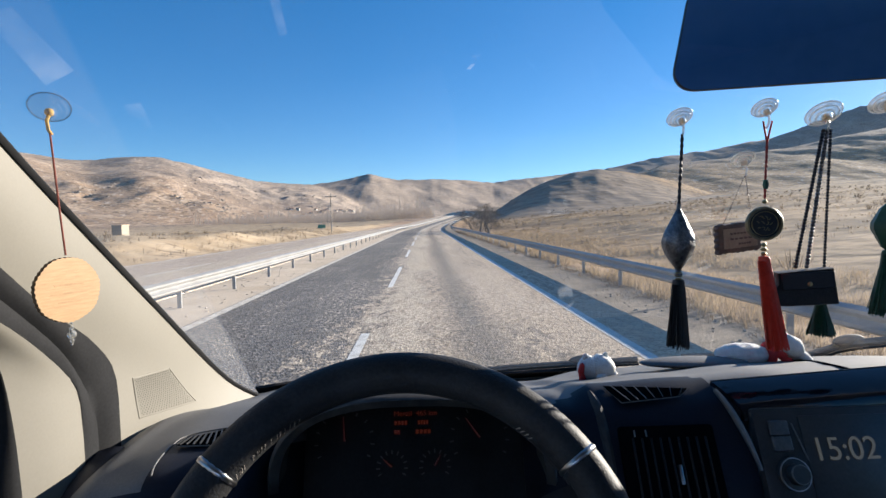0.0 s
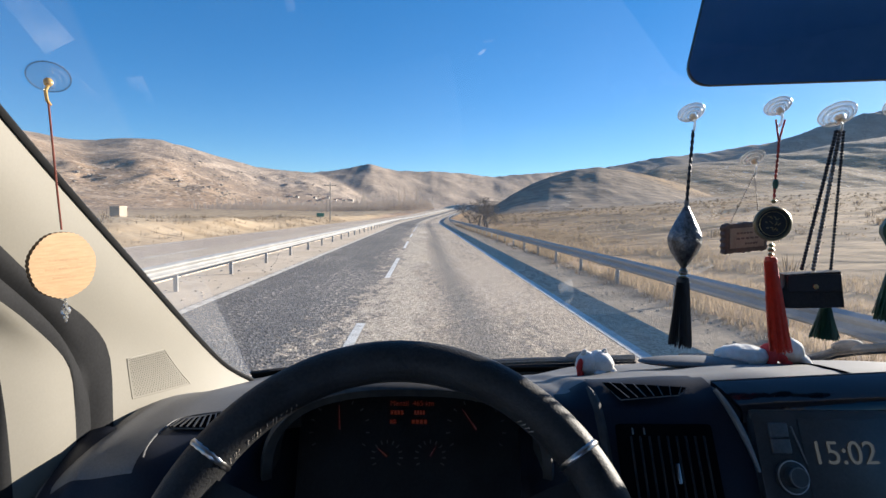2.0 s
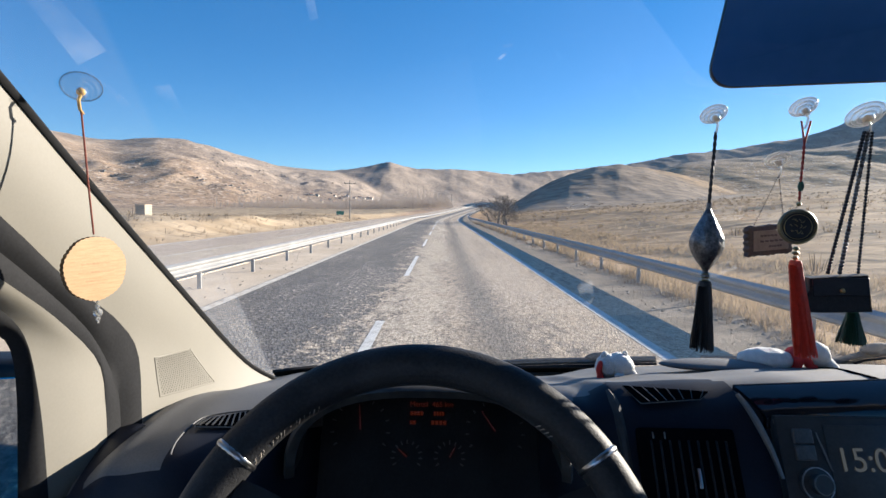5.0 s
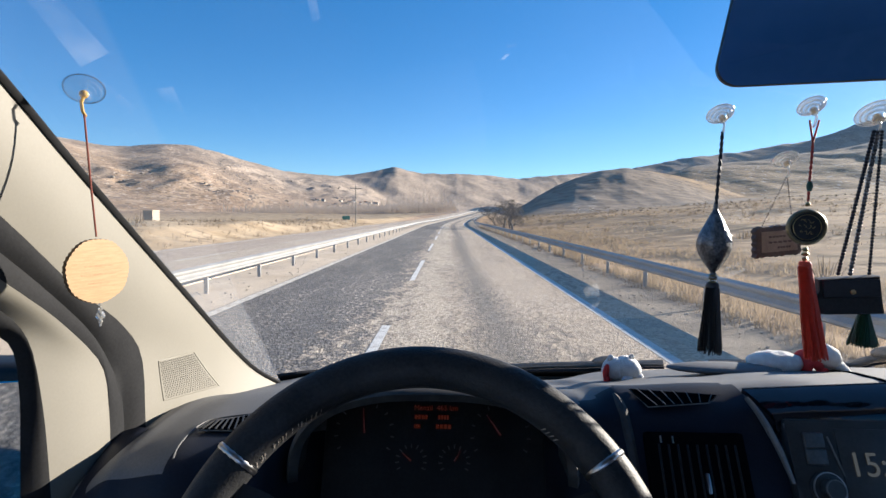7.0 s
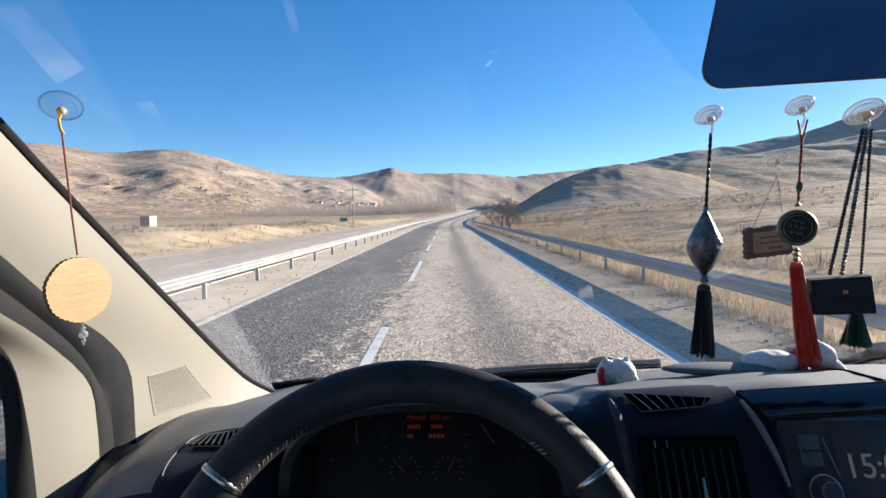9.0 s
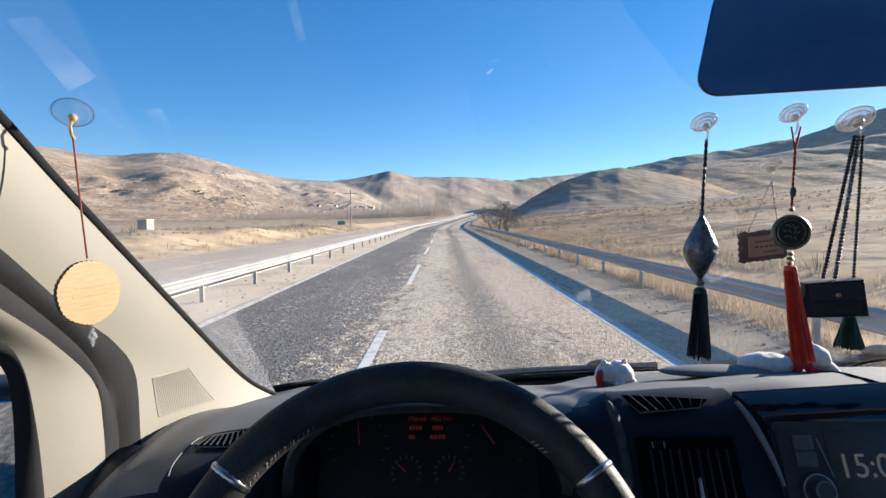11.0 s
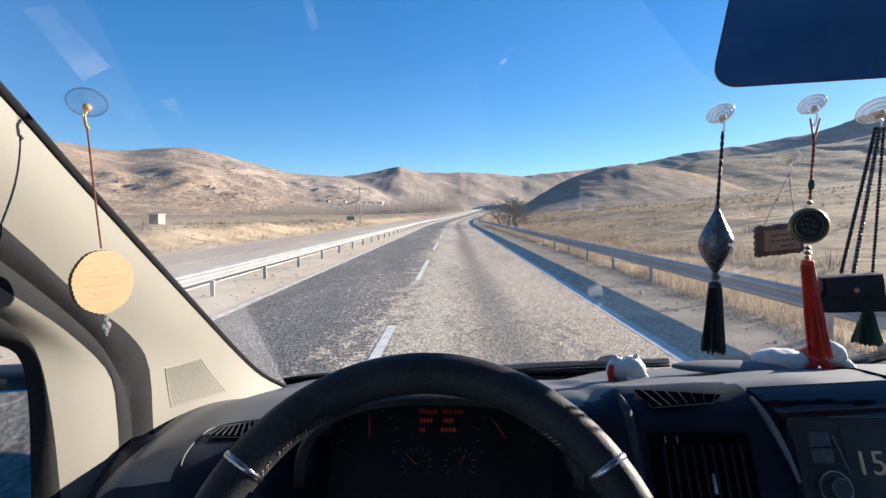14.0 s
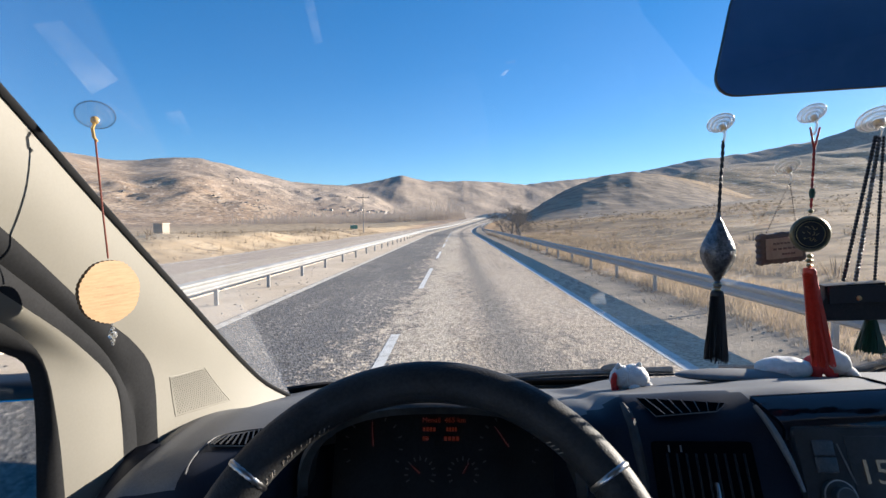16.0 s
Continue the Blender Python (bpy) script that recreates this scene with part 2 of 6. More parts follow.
M_NEEDLE = glowing("red needle", (1.0, 0.10, 0.05), 0.008)
M_DIAL = shader("faint dial print", [(0.02, 0.02, 0.02), (0.035, 0.03, 0.03)], 0.5)

M_STEEL = shader("galvanised steel", [(0.26, 0.255, 0.245), (0.37, 0.364, 0.355)], 0.5, 0.30, scale=1.2, fine=9, bump=0.1, bump_scale=20, per_object=0.06)
M_PAINT = shader("worn road paint", [(0.38, 0.35, 0.31), (0.58, 0.555, 0.51), (0.68, 0.655, 0.61)], 0.75, scale=5, fine=60, spread=(0.36, 0.50))
M_PAINT_WORN = shader("faded dusty road paint", [(0.38, 0.325, 0.26), (0.62, 0.55, 0.455), (0.72, 0.655, 0.56)], 0.8, scale=4, fine=50, spread=(0.40, 0.56))
M_TWIG = shader("grey-brown bark", [(0.105, 0.086, 0.072), (0.20, 0.165, 0.138)], 0.9, scale=4, fine=30)
M_POPLAR = shader("bare poplar twigs", [(0.42, 0.35, 0.30), (0.56, 0.48, 0.41)], 0.9, scale=0.05, fine=0.5)
M_DRY = shader("dry grass", [(0.15, 0.112, 0.076), (0.27, 0.207, 0.142), (0.37, 0.295, 0.205)], 0.85, scale=0.7, fine=6)
M_SAND = shader("pale sandy gravel", [(0.50, 0.395, 0.285), (0.62, 0.50, 0.375), (0.70, 0.58, 0.445)], 0.95, scale=0.5, fine=14, bump=0.5, bump_scale=25, dist=0.015)
M_GRAVEL = shader("grey-brown roadside gravel", [(0.14, 0.115, 0.092), (0.235, 0.195, 0.155), (0.33, 0.275, 0.218)], 0.95, scale=0.9, fine=11, bump=0.8, bump_scale=22, dist=0.04)
M_POST = shader("weathered pole", [(0.24, 0.21, 0.18), (0.34, 0.31, 0.27)], 0.85, scale=2, fine=20)
M_HOUSE = shader("whitewashed house wall", [(0.5, 0.46, 0.40), (0.66, 0.62, 0.55)], 0.85, scale=1, fine=6, per_object=0.2)
M_HUT = shader("dusty plastered wall", [(0.31, 0.255, 0.20), (0.39, 0.33, 0.265)], 0.9, scale=0.6, fine=5)
M_ROOF = shader("faded tile roof", [(0.24, 0.12, 0.08), (0.34, 0.20, 0.14)], 0.85, scale=1, fine=6, per_object=0.25)


def land_material():
    """Dry steppe: tan grass, grey scree, dark scrub, paler bare soil near the roads, rock where it is steep."""
    m = bpy.data.materials.new("dry steppe")
    m.use_nodes = True
    n, k = m.node_tree.nodes, m.node_tree.links
    b = n["Principled BSDF"]
    b.inputs["Roughness"].default_value, b.inputs["Specular IOR Level"].default_value = 0.95, 0.06
    geo, sep, psep = n.new("ShaderNodeNewGeometry"), n.new("ShaderNodeSeparateXYZ"), n.new("ShaderNodeSeparateXYZ")
    k.new(geo.outputs["Normal"], sep.inputs[0]), k.new(geo.outputs["Position"], psep.inputs[0])

    def tex(scale, detail=6, stretch=None):
        t = n.new("ShaderNodeTexNoise")
        t.inputs["Scale"].default_value, t.inputs["Detail"].default_value = scale, detail
        if stretch:
            mp = n.new("ShaderNodeMapping")
            mp.inputs["Scale"].default_value = stretch
            k.new(geo.outputs["Position"], mp.inputs[0]), k.new(mp.outputs[0], t.inputs[0])
        else:
            k.new(geo.outputs["Position"], t.inputs[0])
        return t.outputs[0]

    def ramp(v, lo, hi):
        r = n.new("ShaderNodeMapRange")
        r.inputs[1].default_value, r.inputs[2].default_value = lo, hi
        k.new(v, r.inputs[0])
        return r.outputs[0]

    def mixed(f, c1, c2):
        x = n.new("ShaderNodeMix")
        x.data_type = "RGBA"
        k.new(f, x.inputs[0])
        for i, c in ((6, c1), (7, c2)):
            if isinstance(c, tuple):
                x.inputs[i].default_value = (*c, 1)
            else:
                k.new(c, x.inputs[i])
        return x.outputs[2]

    grass = mixed(ramp(tex(0.035, 8), 0.35, 0.65), (0.333, 0.229, 0.157), (0.438, 0.317, 0.225))
    tuft = mixed(ramp(tex(0.6, 5, (1, 1, 3)), 0.42, 0.62), grass, (0.266, 0.181, 0.122))
    soil = mixed(ramp(tex(0.012, 8), 0.50, 0.62), tuft, (0.489, 0.368, 0.267))
    streak = mixed(ramp(tex(0.06, 8, (0.35, 1.6, 1)), 0.49, 0.63), soil, (0.268, 0.196, 0.146))
    pale = mixed(ramp(tex(0.25, 7, (0.5, 1.2, 1)), 0.56, 0.68), streak, (0.510, 0.372, 0.239))
    scrub = mixed(ramp(tex(0.045, 10, (1, 1, 2.5)), 0.56, 0.66), pale, (0.25, 0.192, 0.152))
    rock = mixed(ramp(tex(0.09, 9), 0.4, 0.6), (0.275, 0.215, 0.169), (0.429, 0.339, 0.277))
    # the uncut field on the sunny side of the road: browner grass and more thorn
    straw = mixed(ramp(tex(0.09, 9, (0.45, 1.3, 1)), 0.40, 0.62), (0.345, 0.228, 0.128), (0.150, 0.095, 0.058))
    straw = mixed(ramp(tex(0.5, 8, (0.6, 1.2, 1)), 0.50, 0.68), straw, (0.44, 0.296, 0.165))
    field = mixed(ramp(tex(0.02, 8, (0.4, 1.4, 1)), 0.60, 0.72), straw, (0.432, 0.305, 0.182))
    zone = n.new("ShaderNodeMath")
    zone.operation = "MULTIPLY"
    k.new(ramp(psep.outputs[0], 3.0, 9.0), zone.inputs[0]), k.new(ramp(psep.outputs[1], 1500.0, 900.0), zone.inputs[1])
    zone = zone.outputs[0]
    scrub = mixed(zone, scrub, field)
    # bare ochre banks beyond the far carriageway
    bank = mixed(ramp(tex(0.22, 8, (0.6, 1.0, 1)), 0.40, 0.62), (0.535, 0.408, 0.270), (0.384, 0.281, 0.175))
    bank = mixed(ramp(tex(0.9, 7, (0.5, 1.2, 1)), 0.55, 0.68), bank, (0.267, 0.196, 0.127))
    near = n.new("ShaderNodeMath")
    near.operation = "MULTIPLY"
    k.new(ramp(psep.outputs[0], -13.0, -16.0), near.inputs[0]), k.new(ramp(psep.outputs[0], -230.0, -120.0), near.inputs[1])
    near_y = n.new("ShaderNodeMath")
    near_y.operation = "MULTIPLY"
    k.new(near.outputs[0], near_y.inputs[0]), k.new(ramp(psep.outputs[1], 560.0, 400.0), near_y.inputs[1])
    scrub = mixed(near_y.outputs[0], scrub, bank)
    steep = ramp(sep.outputs[2], 0.90, 0.74)
    full = mixed(steep, scrub, rock)
    # darker streaked brown on the rounded mound
    mound_brown = mixed(ramp(tex(0.10, 9, (0.5, 1.4, 2.0)), 0.40, 0.60), (0.205, 0.160, 0.124), (0.335, 0.258, 0.19))
    gap = n.new("ShaderNodeVectorMath")
    gap.operation = "DISTANCE"
    gap.inputs[1].default_value = (100.0, 335.0, 12.0)
    k.new(geo.outputs["Position"], gap.inputs[0])
    full = mixed(ramp(gap.outputs["Value"], 110.0, 80.0), full, mound_brown)
    # haze put into the base colour: the far range greys with distance
    hazed = mixed(ramp(tex(0.012, 9), 0.40, 0.62), (0.265, 0.226, 0.196), (0.373, 0.313, 0.262))
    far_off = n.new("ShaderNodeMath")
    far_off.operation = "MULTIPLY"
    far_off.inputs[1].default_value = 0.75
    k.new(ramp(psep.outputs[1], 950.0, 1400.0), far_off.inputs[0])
    full = mixed(far_off.outputs[0], full, hazed)
    # single thorn bushes and bare stony spots dotted over the slopes
    dots = n.new("ShaderNodeMath")
    dots.operation = "MULTIPLY"
    k.new(ramp(tex(0.17, 5, (1.0, 0.7, 1.6)), 0.56, 0.63), dots.inputs[0]), k.new(ramp(psep.outputs[1], 180.0, 380.0), dots.inputs[1])
    full = mixed(dots.outputs[0], full, (0.165, 0.125, 0.094))
    spots = n.new("ShaderNodeMath")
    spots.operation = "MULTIPLY"
    k.new(ramp(tex(0.11, 7, (1.3, 0.6, 2.2)), 0.60, 0.66), spots.inputs[0]), k.new(ramp(psep.outputs[1], 380.0, 600.0), spots.inputs[1])
    full = mixed(spots.outputs[0], full, (0.54, 0.435, 0.345))
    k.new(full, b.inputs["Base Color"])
    bp = n.new("ShaderNodeBump")
    bp.inputs["Strength"].default_value, bp.inputs["Distance"].default_value = 0.8, 0.26
    k.new(tex(0.5, 12), bp.inputs["Height"]), k.new(bp.outputs[0], b.inputs["Normal"])
    # gullies and ledges too fine for the mesh, on the far hillsides
    bf = n.new("ShaderNodeBump")
    bf.inputs["Distance"].default_value = 0.9
    k.new(ramp(psep.outputs[1], 380.0, 700.0), bf.inputs["Strength"])
    k.new(tex(0.045, 14, (1.0, 0.8, 1.6)), bf.inputs["Height"]), k.new(bf.outputs[0], bp.inputs["Normal"])
    return m


def asphalt_material(name, dark_lane, pale_lane, seam, patch=0.7):
    """Chip-sealed asphalt: dark binder in one lane, pale worn chippings in the other, long tracks, loose patches."""
    m = bpy.data.materials.new(name)
    m.use_nodes = True
    n, k = m.node_tree.nodes, m.node_tree.links
    b = n["Principled BSDF"]
    uv = n.new("ShaderNodeUVMap")
    sep = n.new("ShaderNodeSeparateXYZ")
    k.new(uv.outputs[0], sep.inputs[0])

    def tex(scale, stretch, detail=6):
        t, mp = n.new("ShaderNodeTexNoise"), n.new("ShaderNodeMapping")
        mp.inputs["Scale"].default_value = stretch
        t.inputs["Scale"].default_value, t.inputs["Detail"].default_value = scale, detail
        k.new(uv.outputs[0], mp.inputs[0]), k.new(mp.outputs[0], t.inputs[0])
        return t.outputs[0]

    def maths(op, *v):
        q = n.new("ShaderNodeMath")
        q.operation = op
        for i, a in enumerate(v):
            if isinstance(a, (int, float)):
                q.inputs[i].default_value = a
            else:
                k.new(a, q.inputs[i])
        return q.outputs[0]

    def ramp(v, lo, hi):
        r = n.new("ShaderNodeMapRange")
        r.inputs[1].default_value, r.inputs[2].default_value = lo, hi
        k.new(v, r.inputs[0])
        return r.outputs[0]

    def mixed(f, c1, c2):
        x = n.new("ShaderNodeMix")
        x.data_type = "RGBA"
        k.new(f, x.inputs[0])
        for i, c in ((6, c1), (7, c2)):
            if isinstance(c, tuple):
                x.inputs[i].default_value = (*c, 1)
            else:
                k.new(c, x.inputs[i])
        return x.outputs[2]

    across = sep.outputs[0]
    grit = tex(13.0, (1, 0.6, 1), 8)
    ragged = tex(3.2, (1, 0.4, 1), 12)
    wob = maths("ADD", across, maths("MULTIPLY", maths("SUBTRACT", tex(0.5, (1, 0.2, 1), 10), 0.5), 3.2))
    wob = maths("ADD", wob, maths("MULTIPLY", maths("SUBTRACT", ragged, 0.5), 2.6))
    wob = maths("ADD", wob, maths("MULTIPLY", maths("SUBTRACT", grit, 0.5), 3.0))
    lane = ramp(wob, seam - 0.30, seam + 0.20)
    soft = maths("ADD", across, maths("MULTIPLY", maths("SUBTRACT", tex(0.35, (1, 0.12, 1), 6), 0.5), 1.3))
    soft = maths("ADD", soft, maths("MULTIPLY", maths("SUBTRACT", grit, 0.5), 1.2))
    track = ramp(maths("ABSOLUTE", maths("SUBTRACT", soft, 0.82)), 0.12, 0.62)
    middle = maths("SUBTRACT", 1.0, ramp(maths("ABSOLUTE", maths("SUBTRACT", wob, seam + 0.75)), 0.25, 0.8))
    base = mixed(lane, dark_lane, pale_lane)
    sealed = ramp(tex(0.45, (1, 0.22, 1), 4), 0.44, 0.60)
    loose = maths("MULTIPLY", ramp(grit, 0.53, 0.58), ramp(tex(0.8, (1, 0.3, 1), 9), 0.42, 0.54))
    base = mixed(maths("MULTIPLY", middle, 0.85), base, (0.54, 0.445, 0.335))
    base = mixed(maths("MULTIPLY", loose, maths("SUBTRACT", 0.85, maths("MULTIPLY", sealed, 0.7))), base, (0.50, 0.42, 0.335))
    dark = maths("MULTIPLY", ramp(tex(5.0, (1, 0.45, 1), 9), 0.50, 0.56), ramp(tex(0.6, (1, 0.16, 1), 8), 0.46, 0.60))
    base = mixed(maths("MULTIPLY", dark, patch), base, (0.135, 0.122, 0.112))
    base = mixed(maths("MULTIPLY", maths("SUBTRACT", 1.0, track), 1.1 * patch), base, (0.175, 0.156, 0.136))
    v = n.new("ShaderNodeTexVoronoi")
    v.inputs["Scale"].default_value = 30
    k.new(uv.outputs[0], v.inputs[0])
    hsv = n.new("ShaderNodeHueSaturation")
    csep = n.new("ShaderNodeSeparateColor")
    k.new(v.outputs["Color"], csep.inputs[0])
    k.new(maths("ADD", 0.48, maths("MULTIPLY", csep.outputs[0], 1.04)), hsv.inputs["Value"])
    k.new(base, hsv.inputs["Color"])
    k.new(hsv.outputs[0], b.inputs["Base Color"])
    b.inputs["Roughness"].default_value = 0.9
    b.inputs["Specular IOR Level"].default_value = 0.2
    bp = n.new("ShaderNodeBump")
    bp.inputs["Strength"].default_value, bp.inputs["Distance"].default_value = 0.55, 0.02
    k.new(v.outputs["Distance"], bp.inputs["Height"]), k.new(bp.outputs[0], b.inputs["Normal"])
    return m


def lit_through(m, share):
    """Lets part of the light pass through thin blades and twigs."""
    n, k = m.node_tree.nodes, m.node_tree.links
    b = n["Principled BSDF"]
    t, x = n.new("ShaderNodeBsdfTranslucent"), n.new("ShaderNodeMixShader")
    x.inputs[0].default_value = share
    k.new(b.inputs["Base Color"].links[0].from_socket, t.inputs[0])
    k.new(b.outputs[0], x.inputs[1]), k.new(t.outputs[0], x.inputs[2]), k.new(x.outputs[0], n["Material Output"].inputs[0])


M_SCRUB = shader("brown thorn scrub", [(0.11, 0.08, 0.055), (0.22, 0.165, 0.11)], 0.9, scale=0.3, fine=3)
lit_through(M_SCRUB, 0.4)
lit_through(M_DRY, 0.5)
lit_through(M_POPLAR, 0.5)
# near-black without gloss: recess shade put into vent wells and faces
M_VOID = shader("black for well shade and seams", [(0.003, 0.003, 0.004), (0.005, 0.005, 0.006)], 1.0)
M_LENS.node_tree.nodes["Principled BSDF"].inputs["Specular IOR Level"].default_value = 0.05
M_VOID.node_tree.nodes["Principled BSDF"].inputs["Specular IOR Level"].default_value = 0.0
M_LEATHER.node_tree.nodes["Principled BSDF"].inputs["Specular IOR Level"].default_value = 0.2
M_SEAL.node_tree.nodes["Principled BSDF"].inputs["Specular IOR Level"].default_value = 0.15
M_DASH.node_tree.nodes["Principled BSDF"].inputs["Specular IOR Level"].default_value = 0.13
M_BLACK.node_tree.nodes["Principled BSDF"].inputs["Specular IOR Level"].default_value = 0.25
M_ROCK = shader("grey-tan limestone", [(0.19, 0.165, 0.14), (0.36, 0.315, 0.27)], 0.95, scale=0.15, fine=1.2, bump=0.6, bump_scale=0.6, dist=1.0)
M_STONE = shader("roadside stones", [(0.28, 0.24, 0.20), (0.48, 0.43, 0.37)], 0.95, scale=3, fine=20)
for m in (M_SAND, M_GRAVEL, M_DRY, M_SCRUB, M_POPLAR, M_ROCK, M_STONE, M_TWIG):
    m.node_tree.nodes["Principled BSDF"].inputs["Specular IOR Level"].default_value = 0.1
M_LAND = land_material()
M_ASPHALT = asphalt_material("worn chip-seal asphalt", (0.15, 0.137, 0.125), (0.445, 0.35, 0.258), -1.3)
M_PALE_ROAD = asphalt_material("pale worn asphalt", (0.47, 0.373, 0.288), (0.53, 0.425, 0.33), -11.0, 0.15)


# ---- mesh helpers ----
def finish(name, bm, material, sharp=38):
    bm.normal_update()
    for e in bm.edges:
        if len(e.link_faces) == 1 or len(e.link_faces) == 2 and e.calc_face_angle(0) > radians(sharp):
            e.smooth = False
    for f in bm.faces:
        f.smooth = True
    me = bpy.data.meshes.new(name)
    bm.to_mesh(me)
    bm.free()
    for m in material if isinstance(material, (list, tuple)) else [material]:
        me.materials.append(m)
    return me


def thing(name, bm=None, material=None, label="", category="", group="", kind="", at=(0, 0, 0)):
    ob = new(name, finish(name, bm, material) if bm else None)
    ob.location = at
    return tagged(ob, label, category, group, kind)


def part(name, bm, material, parent, label=""):
    ob = new(name, bm if isinstance(bm, bpy.types.Mesh) else finish(name, bm, material))
    ob.parent = parent
    return tagged(ob, label)


def solid(ob, thick, offset=-1.0):
    s = ob.modifiers.new("thickness", "SOLIDIFY")
    s.thickness, s.offset = thick, offset
    return ob


def box(bm, centre, size, turn=None, bevel=0.0, seg=2, mat=0):
    m = Matrix.Translation(centre) @ (turn.to_4x4() if turn else Matrix())
    g = bmesh.ops.create_cube(bm, size=1.0, matrix=m @ Matrix.Diagonal((*size, 1)))
    fs = {f for v in g["verts"] for f in v.link_faces}
    for f in fs:
        f.material_index = mat
    if bevel:
        r = bmesh.ops.bevel(bm, geom=list({e for v in g["verts"] for e in v.link_edges}), offset=bevel, segments=seg, affect="EDGES", profile=0.6)
        for f in r["faces"]:
            f.material_index = mat


def tube(bm, pts, radii, seg=6, closed=False, mat=0):
    pts = [Vector(p) for p in pts]
    radii = radii if isinstance(radii, (list, tuple)) else [radii] * len(pts)
    rings, up = [], None
    for i, p in enumerate(pts):
        a = pts[i - 1] if i or closed else p
        b = pts[(i + 1) % len(pts)] if i < len(pts) - 1 or closed else p
        d = (b - a).normalized()
        if up is None:
            up = d.orthogonal().normalized()
        up = (up - d * up.dot(d)).normalized()
        side = d.cross(up)
        rings.append([bm.verts.new(p + (up * math.cos(2 * math.pi * j / seg) + side * math.sin(2 * math.pi * j / seg)) * radii[i]) for j in range(seg)])
    for i in range(len(rings) - (0 if closed else 1)):
        r, s = rings[i], rings[(i + 1) % len(rings)]
        for j in range(seg):
            bm.faces.new((r[j], r[(j + 1) % seg], s[(j + 1) % seg], s[j])).material_index = mat
    if not closed:
        bm.faces.new(rings[0][::-1]).material_index = mat
        bm.faces.new(rings[-1]).material_index = mat


def lathe(bm, profile, m, seg=20, mat=0):
    """A body of revolution about the local z axis of m: (radius, height) pairs."""
    rings = [[bm.verts.new(m @ Vector((max(r, 1e-5) * math.cos(2 * math.pi * j / seg), max(r, 1e-5) * math.sin(2 * math.pi * j / seg), z))) for j in range(seg)] for r, z in profile]
    for r, s in zip(rings, rings[1:]):
        for j in range(seg):
            bm.faces.new((r[j], r[(j + 1) % seg], s[(j + 1) % seg], s[j])).material_index = mat
    bm.faces.new(rings[0][::-1]).material_index = mat
    bm.faces.new(rings[-1]).material_index = mat


def ball(bm, centre, radii, turn=(0, 0, 0), u=16, v=10, mat=0):
    m = Matrix.LocRotScale(centre, Euler([radians(a) for a in turn]), radii)
    g = bmesh.ops.create_uvsphere(bm, u_segments=u, v_segments=v, radius=1.0, matrix=m)
    for f in {f for w in g["verts"] for f in w.link_faces}:
        f.material_index = mat


def spline(pts, count):
    """Even steps along a smooth curve through the points."""
    p = [Vector(a) for a in pts]
    out = []
    for i in range(count):
        s = i / (count - 1) * (len(p) - 1)
        j = min(int(s), len(p) - 2)
        f = s - j
        a, b, c, d = p[max(j - 1, 0)], p[j], p[j + 1], p[min(j + 2, len(p) - 1)]
        out.append(0.5 * (2 * b + (c - a) * f + (2 * a - 5 * b + 4 * c - d) * f * f + (3 * b - a - 3 * c + d) * f ** 3))
    return out


def loft(bm, rows, mat=0, flip=False):
    grid = [[bm.verts.new(p) for p in r] for r in rows]
    for r, s in zip(grid, grid[1:]):
        for j in range(len(r) - 1):
            q = (r[j], r[j + 1], s[j + 1], s[j])
            bm.faces.new(q[::-1] if flip else q).material_index = mat
    return grid


def lettering(name, text, size, m, material, parent, label=""):
    cu = bpy.data.curves.new(name, "FONT")
    cu.body, cu.size, cu.extrude, cu.align_x, cu.align_y = text, size, size * 0.01, "CENTER", "CENTER"
    tmp = bpy.data.objects.new(name, cu)
    scene.collection.objects.link(tmp)
    me = bpy.data.meshes.new_from_object(tmp.evaluated_get(bpy.context.evaluated_depsgraph_get()))
    bpy.data.objects.remove(tmp)
    me.materials.clear()
    me.materials.append(material)
    me.transform(m)
    me.name = name
    return part(name, me, None, parent, label)


# ---- the land ----
TABLES = {}


def value_noise(x, y, seed):
    """Smooth lattice noise, 0 to 1, on arrays."""
    if seed not in TABLES:
        TABLES[seed] = np.random.RandomState(seed).rand(256, 256)
    table = TABLES[seed]
    xi, yi = np.floor(x).astype(int), np.floor(y).astype(int)
    fx, fy = x - xi, y - yi
    fx, fy = fx * fx * (3 - 2 * fx), fy * fy * (3 - 2 * fy)
    a, b = table[xi % 256, yi % 256], table[(xi + 1) % 256, yi % 256]
    c, d = table[xi % 256, (yi + 1) % 256], table[(xi + 1) % 256, (yi + 1) % 256]
    return (a * (1 - fx) + b * fx) * (1 - fy) + (c * (1 - fx) + d * fx) * fy


def fbm(x, y, size, seed, octaves=5, ridged=False):
    out, amp, tot = 0, 1.0, 0
    for i in range(octaves):
        v = value_noise(x / size * 2 ** i + 7.3 * i, y / size * 2 ** i + 3.1 * i, seed + i)
        out = out + amp * (1 - np.abs(2 * v - 1) if ridged else v)
        tot, amp = tot + amp, amp * 0.5
    return out / tot


def smooth(t):
    t = np.clip(t, 0, 1)
    return t * t * (3 - 2 * t)


def bend(y):
    """How far the road has swung to the right at y metres ahead."""
    d = np.clip(np.asarray(y, float) - 90, 0, 400)
    return d * d / 2320 + np.clip(np.asarray(y, float) - 490, 0, None) * 0.345


def grade(y):
    d = np.clip(np.asarray(y, float) - 130, 0, 260)
    return d * d * 0.00013 + np.clip(np.asarray(y, float) - 390, 0, None) * 0.004


